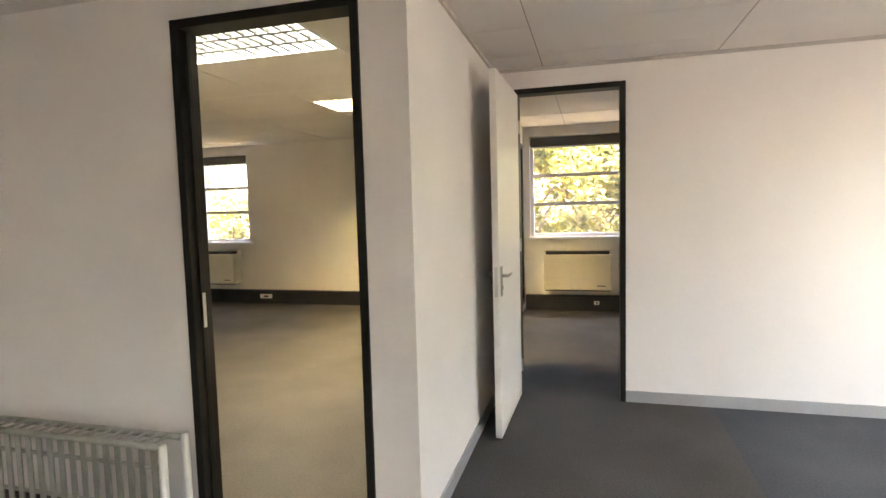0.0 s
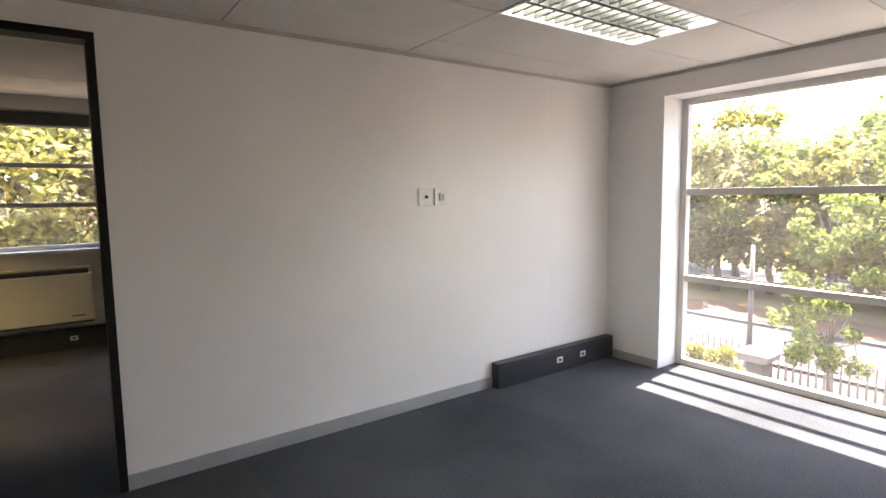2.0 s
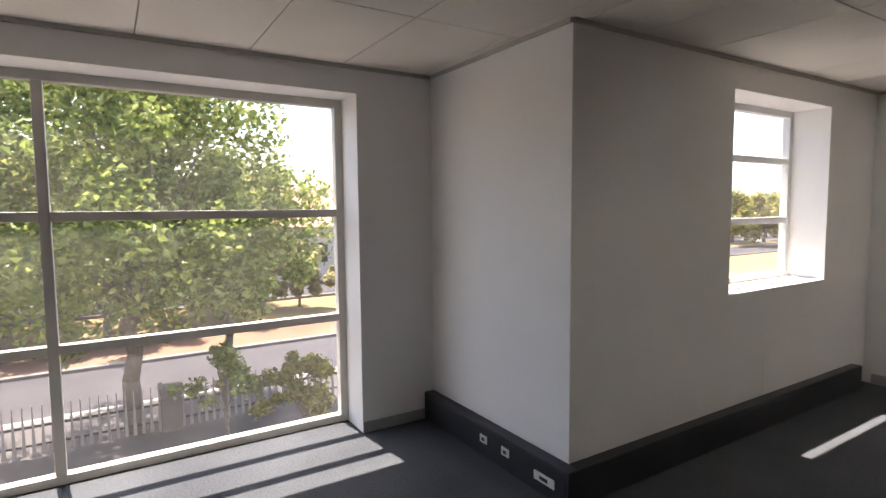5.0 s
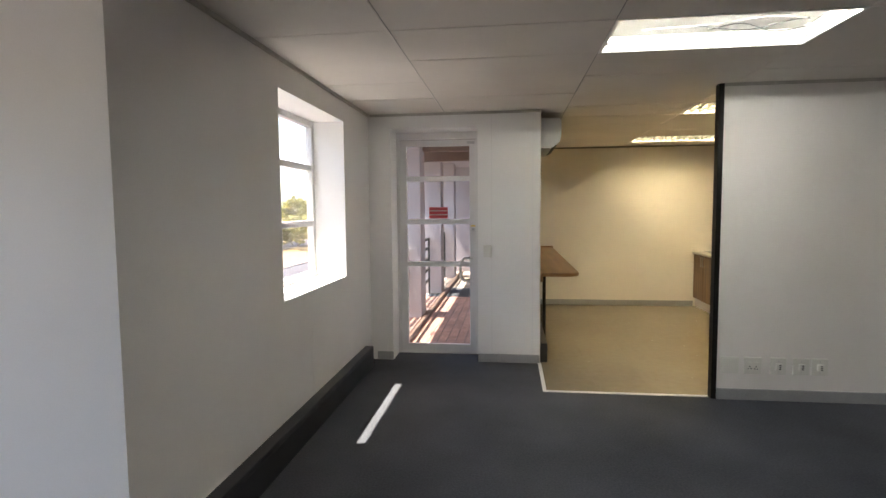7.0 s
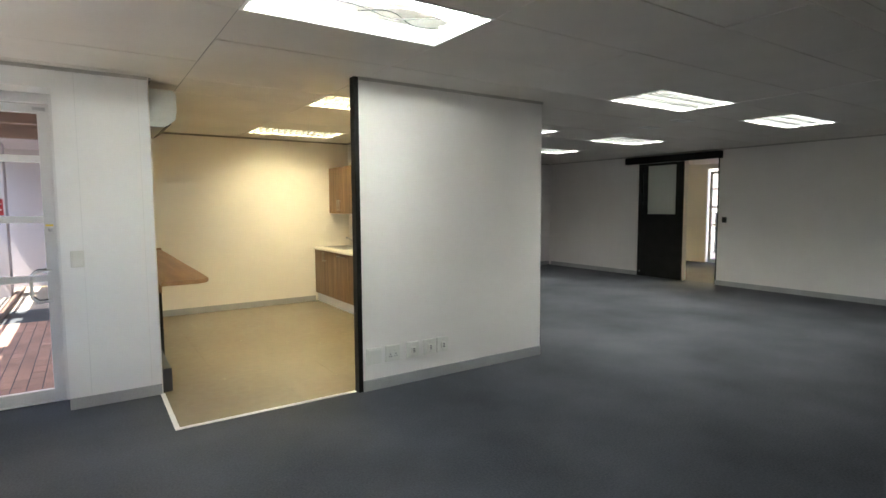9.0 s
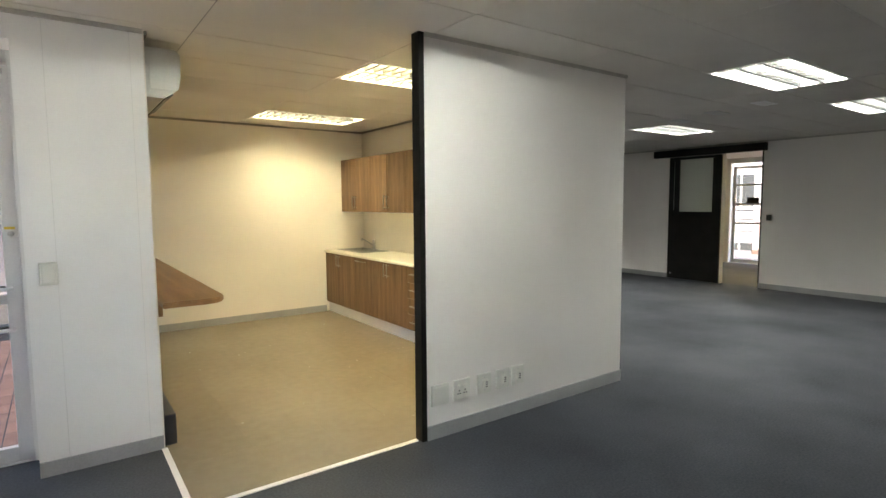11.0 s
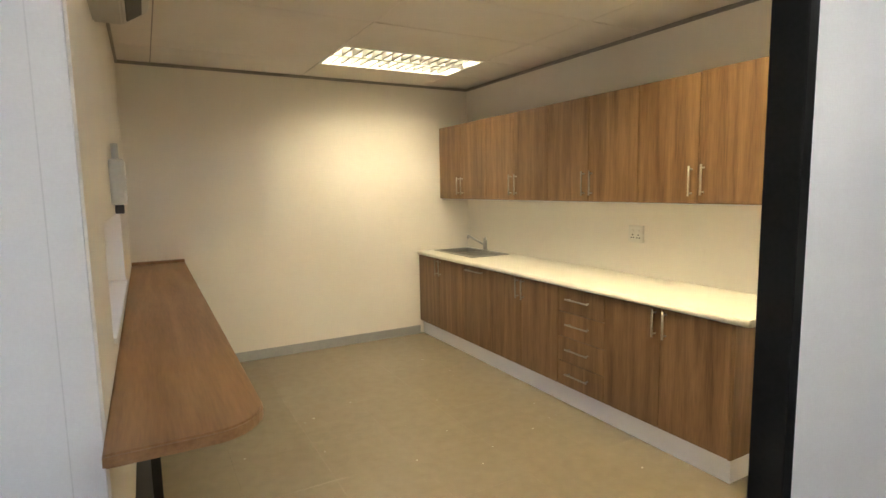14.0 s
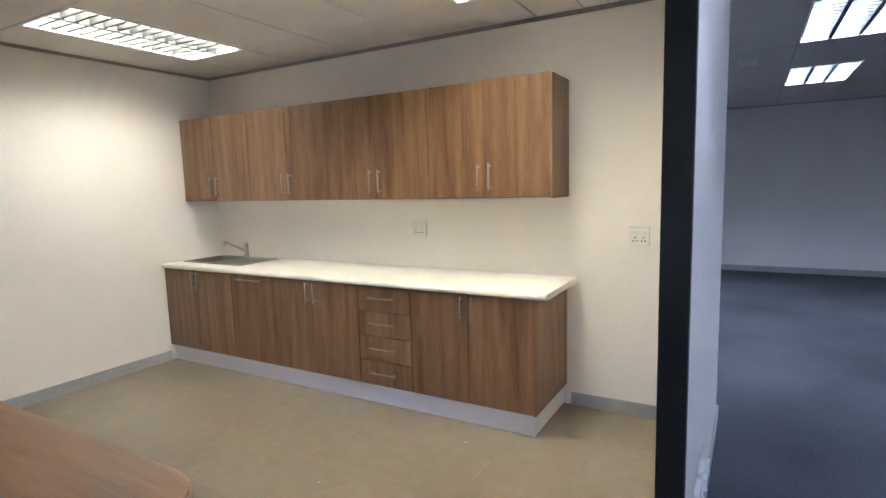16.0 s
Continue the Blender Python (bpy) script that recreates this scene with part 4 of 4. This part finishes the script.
rod(bm, (0.0, -0.01, 0.055), (0.10, -0.16, 0.145), 0.010)
rod(bm, (0.10, -0.16, 0.150), (0.10, -0.165, 0.115), 0.011)
part("spout", bm, STEEL, tp, "", True)
bm = bmesh.new()
rod(bm, (0, 0, 0.11), (0.004, 0.0, 0.125), 0.018)
rod(bm, (0, 0.0, 0.122), (0.03, 0.05, 0.135), 0.007)
part("lever", bm, STEEL, tp, "", True)

# breakfast bar
bar = empty("breakfast_bar", (0, 0, 0), "oak laminate breakfast bar shelf with rounded corner", "breakfast bar")
bm = bmesh.new()
pts = [(1.370, -7.30), (1.370, -3.74), (1.15, -3.74)]
for k in range(9):
    a = math.pi / 2 + k / 8 * math.pi / 2
    pts.append((1.14 + 0.14 * math.cos(a), -3.88 + 0.14 * math.sin(a)))
pts.append((0.985, -7.30))
f0 = bm.faces.new([bm.verts.new((x, y, 0.908)) for x, y in pts])
r = bmesh.ops.extrude_face_region(bm, geom=[f0])
bmesh.ops.translate(bm, verts=[v for v in r["geom"] if isinstance(v, bmesh.types.BMVert)], vec=(0, 0, 0.035))
bmesh.ops.bevel(bm, geom=[e for e in bm.edges if abs(e.verts[0].co.z - e.verts[1].co.z) < 1e-5], offset=0.006, segments=2, affect='EDGES')
part("bar_top", bm, BARW, bar)
boxes("upstand", BARW, bar, (0.985, 1.370, -7.338, -7.3005, 0.908, 0.965), bevel=0.002)
for y in (-4.8, -5.9, -7.0):
    boxes("leg", BLACK, bar, (1.262, 1.298, y - 0.02, y + 0.02, 0.004, 0.9075), bevel=0.001)
boxes("back_rail", BARW, bar, (1.345, 1.3705, -7.30, -3.93, 0.83, 0.9075), bevel=0.001)

# slatted metal rack at the doorway wall
rk = empty("slatted_metal_rack", (-2.12, 2.08, 0), "grey metal slatted rack with vertical flat bars", "metal rack")
RKM = surface("dull_galvanised", (0.30, 0.30, 0.28), (0.46, 0.46, 0.43), 0.45, metal=0.6, scale=6, fine=70)
for y in (-0.02, 0.10):
    bm = bmesh.new()
    rod(bm, (-0.9, y, 0.465), (0.53, y, 0.465), 0.016)
    part("top_rail", bm, RKM, rk, "", True)
for z in (0.36, 0.16):
    bm = bmesh.new()
    rod(bm, (-0.9, 0, z), (0.53, 0, z), 0.010)
    part("cross_rail", bm, RKM, rk, "", True)
for k in range(21):
    x = -0.88 + k * 0.068
    boxes("flat_bar", RKM, rk, (x - 0.017, x + 0.017, -0.012, -0.004, 0.02, 0.46), bevel=0.002)
    bm = bmesh.new()
    rod(bm, (x, -0.02, 0.47), (x, 0.10, 0.47), 0.007, 8)
    part("top_rung", bm, RKM, rk)
for x in (-0.9, 0.54):
    for y in (-0.02, 0.12):
        bm = bmesh.new()
        rod(bm, (x, y, 0.0), (x, y, 0.475), 0.019)
        part("leg", bm, ALU, rk, "pale rounded end post", True)

# ---- vinyl floor of the kitchen ----
base = setting("floor_kitchen", VINYL, (0.0, 1.372, -3.9, -3.07, -0.01, 0.002), (-1.806, 1.372, -7.34, -3.12, -0.01, 0.002), label="worn khaki vinyl tile floor", category="vinyl floor")
setting("floor_strip", ALU, (0.045, 1.372, -3.078, -3.045, 0, 0.007), (1.362, 1.395, -3.9, -3.045, 0, 0.0068), label="pale metal edge strip of the vinyl floor", category="edge strip", bevel=0.002)

bm = bmesh.new()
rf = random.Random(17)
for k in range(34):
    x, y = rf.uniform(-1.1, 0.9), rf.uniform(-6.9, -3.4)
    a, l = rf.uniform(0, 3.14), rf.uniform(0.003, 0.011)
    ps = [(x + l * rf.uniform(0.6, 1.2) * math.cos(a + q * 1.57), y + l * 0.5 * math.sin(a + q * 1.57)) for q in range(4)]
    bm.faces.new([bm.verts.new((px, py, 0.0056)) for px, py in ps])
tagged(new("paint_flecks", mesh_of(bm, "paint_flecks", FLECK)), "small pale paint flecks on the vinyl floor", "paint flecks", kind="stuff")

# ---- balcony ----
setting("balcony_floor", MORTAR, (1.52, 3.6, -12.0, -4.25, -0.2, -0.012), label="sanded bed of the brick balcony floor", category="floor")
setting("balcony_wall", MAUVE, (1.40, 1.52, -12.0, -7.5, 0, 2.9), (1.52, 3.6, -12.1, -12.0, 0, 2.9), label="rendered wall along the balcony", category="wall")
setting("balcony_ceiling", MAUVE, (1.4, 3.72, -12.0, -4.27, 2.62, 2.70), label="plain soffit over the balcony", category="ceiling")
for k, y in enumerate((-6.3, -8.6, -11.0)):
    setting("balcony_pier", MAUVE, (2.95, 3.35, y - 0.2, y + 0.2, -3.0, 2.62), label="square rendered pier of the balcony", category="pier", bevel=0.01)
for y in (-5.0, -6.4, -8.0):
    setting("balcony_beam", BEAM, (1.53, 3.7, y - 0.06, y + 0.06, 2.42, 2.62), label="dark timber beam under the balcony soffit", category="beam", bevel=0.006)
setting("balcony_door", BEAM, (1.52, 1.56, -9.3, -8.2, 0.0, 2.15), label="dark stained timber door on the balcony", category="door", bevel=0.004)
for ya, yb in ((-6.1, -4.3), (-8.4, -6.5), (-10.8, -8.8)):
    t = empty("balcony_railing", (3.2, (ya + yb) / 2, 0), "dark metal balcony railing with flat bars", "railing", "balcony railings")
    h = (yb - ya) / 2
    for z in (0.25, 0.45, 0.65, 0.85, 1.02):
        boxes("rail", DARKP, t, (-0.015, 0.015, -h, h, z - 0.025, z + 0.025), bevel=0.003)
    for y in (-h + 0.1, 0, h - 0.1):
        boxes("post", DARKP, t, (-0.045, -0.0155, y - 0.02, y + 0.02, 0, 1.05), bevel=0.003)

setting("balcony_edge", BEAM, (2.84, 2.94, -11.9, -4.3, -0.012, 0.03), label="brown timber edging along the balcony floor", category="edging", bevel=0.006)
setting("end_balcony", PAVE, (-15.5, -11.7, -9, -3, -0.2, -0.02), label="pale paved terrace outside the end room", category="terrace")
PINK = surface("pink_render", (0.40, 0.29, 0.275), (0.50, 0.375, 0.355), 0.85, scale=2, fine=70, bump=0.3)
setting("end_parapet", PINK, (-14.6, -14.4, -7.6, -3, -0.02, 1.32), label="pinkish rendered parapet of the terrace", category="parapet", bevel=0.01)
setting("end_parapet_base", BEAM, (-14.4, -14.385, -7.6, -3, -0.02, 0.12), label="dark painted foot of the parapet", category="skirting")
t = empty("terrace_railing", (-14.5, -8.3, -0.02), "dark metal terrace railing with level bars", "railing")
for z in (0.3, 0.65, 1.0, 1.25):
    boxes("rail", DARKP, t, (-0.015, 0.015, -0.7, 0.695, z - 0.02, z + 0.02), bevel=0.003)
for y in (-0.65, 0.0, 0.65):
    boxes("post", DARKP, t, (-0.045, -0.0155, y - 0.02, y + 0.02, 0, 1.27), bevel=0.003)
nb = empty("neighbour_building", (-24, -9, -3.2), "pale plastered building across the terrace", "building")
boxes("wall", MAUVE, nb, (-3, 0, -9, 9, 0, 8.5))
boxes("roof", ROOFT, nb, (-3.3, 0.4, -9.4, 9.4, 8.5, 8.9), bevel=0.03)
for y in (-6.5, -3.5, -0.5, 2.5, 5.5):
    for z in (1.2, 4.4):
        w = boxes("window", ALU, nb, (0.0, 0.05, y - 0.65, y + 0.65, z, z + 1.6))
        boxes("pane", DARKP, w, (0.05, 0.056, y - 0.58, y - 0.03, z + 0.07, z + 1.53), (0.05, 0.056, y + 0.03, y + 0.58, z + 0.07, z + 1.53))
nt = boxes("notice", DARKP, gd2, (0.34, 0.62, -0.028, -0.022, 1.46, 1.60), label="small dark notice")

# ---- outside ----
GZ = -3.2
setting("ground", DRYG, (-300, 400, -400, 400, GZ - 0.3, GZ - 0.06), label="dry yellow grass reaching into the distance", category="ground")
setting("road", ASPH, (15.9, 20.2, -200, 200, GZ - 0.2, GZ - 0.03), label="grey asphalt road with tree shade", category="road")
setting("pavement", PAVE, (5.0, 15.7, -120, 120, GZ - 0.2, GZ), label="pale paved yard and roadside strip", category="pavement")
setting("verge", DIRT, (20.45, 23.3, -200, 200, GZ - 0.2, GZ - 0.02), label="bare reddish earth verge beyond the road", category="verge")
for x in (15.7, 20.2, 29.55):
    setting("kerb", KERB, (x, x + 0.25, -120, 120, GZ - 0.2, GZ + 0.07), label="pale concrete kerb along the road", category="kerb", bevel=0.02)
setting("road_line", PALECAP, (16.25, 16.37, -100, 100, GZ - 0.031, GZ - 0.026), label="thin white road edge line", category="road marking")
setting("road_far", ASPH, (29.8, 35.5, -200, 200, GZ - 0.2, GZ - 0.03), label="second grey asphalt road beyond the dry grass", category="road")
setting("car_park", KERB, (38.0, 90.0, -85, -24, GZ - 0.2, GZ - 0.03), label="pale concrete car park in the distance", category="car park")
setting("building_outside", OUTW, (4.90, 5.05, -0.42, 0.25, GZ, 3.2), (4.90, 5.05, 3.86, 8.4, GZ, 3.2), (4.90, 5.05, 0.25, 3.86, 2.5, 3.2), (4.90, 5.05, 0.25, 3.86, GZ, -0.05),
        (3.47, 3.55, -3.9, -0.42, GZ, 0.9), label="plastered outside face of the office building", category="facade")

fence = empty("palisade_fence", (13.9, 0, GZ), "grey palisade fence along the roadside", "fence")
for z in (0.25, 0.62):
    boxes("fence_rail", DARKP, fence, (-0.02, 0.02, -26, 26, z - 0.02, z + 0.02), label="dark fence rail")
pale = bmesh.new()
vs = box(pale, -0.032, -0.021, -0.035, 0.035, 0.05, 1.02)
for v in vs:
    if v.co.z > 0.9:
        v.co.y *= 0.25
pale_mesh = mesh_of(pale, "pale", FENCEM)
for k in range(170):
    ob = new("pale", pale_mesh)
    ob.parent = fence
    ob.location = (0, -14 + k * 0.155, 0)
for k in range(10):
    boxes("fence_post", FENCEM, fence, (-0.02, 0.06, -22 + 4.6 * k - 0.04, -22 + 4.6 * k + 0.04, 0, 1.08))


def pillar(at, w, h, flare, label):
    t = empty("gate_pillar", at, label, "pillar")
    boxes("shaft", PILLARM, t, (-w / 2, w / 2, -w / 2, w / 2, 0, h), bevel=0.02)
    bm = bmesh.new()
    vs = box(bm, -w / 2 - flare, w / 2 + flare, -w / 2 - flare, w / 2 + flare, h, h + 0.22)
    for v in vs:
        if v.co.z < h + 0.1:
            v.co.x *= 0.7
            v.co.y *= 0.7
    part("cap", bm, PALECAP if flare > 0.1 else PILLARM, t)
    return t


pillar((13.7, 7.0, GZ), 0.40, 0.70, 0.2, "stone pillar with a white flared cap")
pillar((14.0, 0.80, GZ), 0.42, 0.72, 0.05, "grey rendered pillar in the fence")
pole = empty("street_pole", (15.4, 8.0, GZ), "thin grey street pole by the kerb", "pole")
bm = bmesh.new()
rod(bm, (0, 0, 0), (0, 0, 3.3), 0.07, 12, 0.05)
part("shaft", bm, PILLARM, pole, "", True)
bm = bmesh.new()
rod(bm, (0, 0, 0), (0, 0, 0.12), 0.12)
part("foot", bm, FENCEM, pole, "", True)


def leaves(rnd, centres, count, size):
    """Many folded leaves scattered in uneven clumps, as one mesh."""
    verts, faces = [], []
    for i in range(count):
        c, r = centres[rnd.randrange(len(centres))]
        d = Vector((rnd.gauss(0, 1), rnd.gauss(0, 1), rnd.gauss(0, 0.8)))
        d = d.normalized() * (rnd.random() ** 0.5) * r
        p = c + d
        s = size * rnd.uniform(0.6, 1.3)
        u = Vector((rnd.gauss(0, 1), rnd.gauss(0, 1), rnd.gauss(0, 0.6))).normalized()
        w = u.cross(Vector((rnd.gauss(0, 1), rnd.gauss(0, 1), rnd.gauss(0, 1)))).normalized()
        n = u.cross(w) * s * 0.2
        k = len(verts)
        verts += [p - u * s * 0.6, p + w * s * 0.42 + n, p + u * s * 0.6, p - w * s * 0.42 + n]
        faces += [(k, k + 1, k + 2), (k, k + 2, k + 3)]
    return verts, faces


def tree(name, at, trunk_h, trunk_r, crown_z, spread, height, clumps, count, size, mat, label, seed, lean=0.0, group=""):
    """Tapered, bending trunk; forked limbs that reach the clumps; a crown of leaf clumps with gaps."""
    rnd = random.Random(seed)
    t = empty(name, at, label, "tree", group)
    bm = bmesh.new()
    last, r = Vector((0, 0, 0)), trunk_r
    for k in range(1, 6):
        p = Vector((lean * k / 5 + rnd.uniform(-1, 1) * trunk_r * 0.4, rnd.uniform(-1, 1) * trunk_r * 0.5, trunk_h * k / 5))
        rod(bm, last - (p - last) * 0.05, p, r, 10, r * 0.9)
        last, r = p, r * 0.9
    part("trunk", bm, BARK, t, "", True)
    centres = []
    for k in range(clumps):
        a = rnd.uniform(0, 2 * math.pi)
        q = rnd.random() ** 0.6
        z = rnd.random()
        wide = spread * (0.45 + 0.75 * math.sin(math.pi * min(1, 0.18 + z * 0.8)))
        centres.append((Vector((math.cos(a) * q * wide, math.sin(a) * q * wide, crown_z + z * height)), rnd.uniform(0.45, 1.0) * spread * 0.34))
    limbs = bmesh.new()
    for c, cr in centres[:14]:
        mid = last.lerp(c, 0.5) + Vector((rnd.uniform(-.3, .3), rnd.uniform(-.3, .3), 0.25))
        rod(limbs, last - Vector((0, 0, rnd.uniform(0, trunk_h * 0.25))), mid, r * 0.5, 7, r * 0.3)
        rod(limbs, mid, c, r * 0.3, 6, r * 0.08)
    part("limbs", limbs, BARK, t, "", True)
    v, f = leaves(rnd, centres, count, size)
    me = bpy.data.meshes.new("crown")
    me.from_pydata(v, [], f)
    me.materials.append(mat)
    cr = new("crown", me)
    cr.parent = t
    return t


tree("plane_tree", (14.3, 1.50, GZ), 2.9, 0.21, 2.7, 3.2, 5.2, 120, 34000, 0.13, LEAF, "tall leafy green plane tree at the fence", 3, -0.1)
tree("plane_tree", (15.6, -0.7, GZ), 2.6, 0.13, 2.6, 1.7, 3.5, 36, 9000, 0.14, LEAF, "green street tree beside the plane tree", 8)
tree("young_tree", (13.2, 5.4, GZ), 1.5, 0.045, 1.0, 0.85, 3.6, 46, 5200, 0.10, LEAF, "slender young green tree inside the fence", 12)
tree("tall_tree", (22.5, 15.5, GZ), 4.0, 0.25, 2.5, 2.4, 8.0, 40, 7000, 0.24, LEAFO, "tall dark olive tree by the road", 33)
tree("shrub", (12.8, -0.15, GZ), 0.7, 0.04, 0.95, 0.85, 0.9, 26, 1000, 0.11, LEAF, "dull green shrub by the fence", 14)
tree("shrub", (12.0, -1.55, GZ), 0.5, 0.05, 0.3, 0.75, 1.4, 30, 3000, 0.10, LEAFY, "yellow green shrub by the fence", 15)
tree("shrub", (11.8, 7.2, GZ), 0.4, 0.04, 0.2, 0.8, 1.1, 24, 2400, 0.11, LEAFY, "yellow green shrub in the yard", 16)
rt = random.Random(21)
for k, (x, y, s) in enumerate(((25, 17, 1.0), (27, 12.5, 1.0), (24, 9.0, 0.9), (28, 6.2, 1.05), (25, 2.0, 0.95), (29, -3.0, 1.0), (26, -8.5, 0.42), (34, 22, 1.3), (36, 10, 1.2), (23, 22, 1.2), (33, -14, 0.5), (38, 1, 1.2), (26, 14.5, 1.1), (26.5, 7.5, 1.1), (24.5, 5.0, 0.9), (27, 0, 1.0), (25.5, -2.5, 0.6), (31, 16, 1.3), (30, 10, 1.2), (32, 4, 1.2), (31, 20, 1.3), (27, -6, 0.45))):
    tree("roadside_tree", (x, y, GZ), 2.4 * s, 0.17 * s, 1.5 * s, 2.6 * s, 5.3 * s, 40, 5600, 0.26, (LEAFO, LEAF, LEAFY)[k % 3] if k != 9 else LEAFO, "olive green tree on the verge across the road", 40 + k, group="trees across the road")
for k, (x, y) in enumerate(((-12.5, 15), (-9.5, 17), (-6.8, 14.5), (-4.0, 17), (-1.6, 14.6), (0.6, 16.5), (2.4, 14.8), (-11, 21), (-6, 22), (-1, 21.5), (4, 20))):
    tree("autumn_tree", (x, y, GZ), 3.2, 0.22, 2.0, 2.3, 6.0, 42, 8000, 0.17, LEAFY if k % 3 else LEAFO, "yellow green autumn tree outside the north windows", 70 + k, group="autumn trees")
for k, (x, y) in enumerate(((34, -62), (40, -66), (46, -70), (37, -74), (30, -68), (25, -64), (43, -80), (50, -76))):
    tree("distant_tree", (x, y, GZ), 2.6, 0.22, 1.2, 3.6, 4.6, 40, 4200, 0.42, LEAFY, "yellow green tree far beyond the car park", 130 + k, group="distant trees")
hs = empty("distant_house", (40, -14, GZ), "low house with a terracotta roof among trees", "house")
boxes("wall", OUTW, hs, (-4, 4, -7, 7, 0, 3.6))
bm = bmesh.new()
vs = box(bm, -4.6, 4.6, -7.6, 7.6, 3.6, 6.2)
for v in vs:
    if v.co.z > 5:
        v.co.x *= 0.1
        v.co.y *= 0.75
part("roof", bm, ROOFT, hs)
for y in (-4, 0, 4):
    boxes("window", DARKP, hs, (-4.03, -3.99, y - 0.7, y + 0.7, 1.2, 2.5))

# ---- pieces: vinyl tiles and pavers ----
def tiles(parent, name, mat, xa, xb, ya, yb, w, h, gap, z0, z1, stagger=False):
    me_bm = bmesh.new()
    box(me_bm, -w / 2 + gap, w / 2 - gap, -h / 2 + gap, h / 2 - gap, z0, z1)
    me = mesh_of(me_bm, name, mat)
    rnd = random.Random(9)
    ny, nx = int((yb - ya) / h + 1e-6), int((xb - xa) / w + 1e-6)
    for j in range(ny):
        for i in range(nx):
            ob = new(name, me)
            ob.parent = parent
            ob.location = (xa + (i + 0.5) * w + (w / 2 if stagger and j % 2 else 0), ya + (j + 0.5) * h, rnd.uniform(0, 0.0006))


tiles(base, "tile", VINYL, -1.80, 1.372, -7.34, -3.12, 3.172 / 7, 4.22 / 9, 0.0004, 0.0015, 0.004)
tiles(base, "tile", VINYL, 0.047, 1.36, -3.12, -3.079, 1.313 / 3, 0.041, 0.0006, 0.0015, 0.004)
tiles(bpy.data.objects["balcony_floor"], "paver", BRICK, 1.55, 3.2, -8.0, -4.28, 0.11, 0.23, 0.004, -0.05, 0.0)
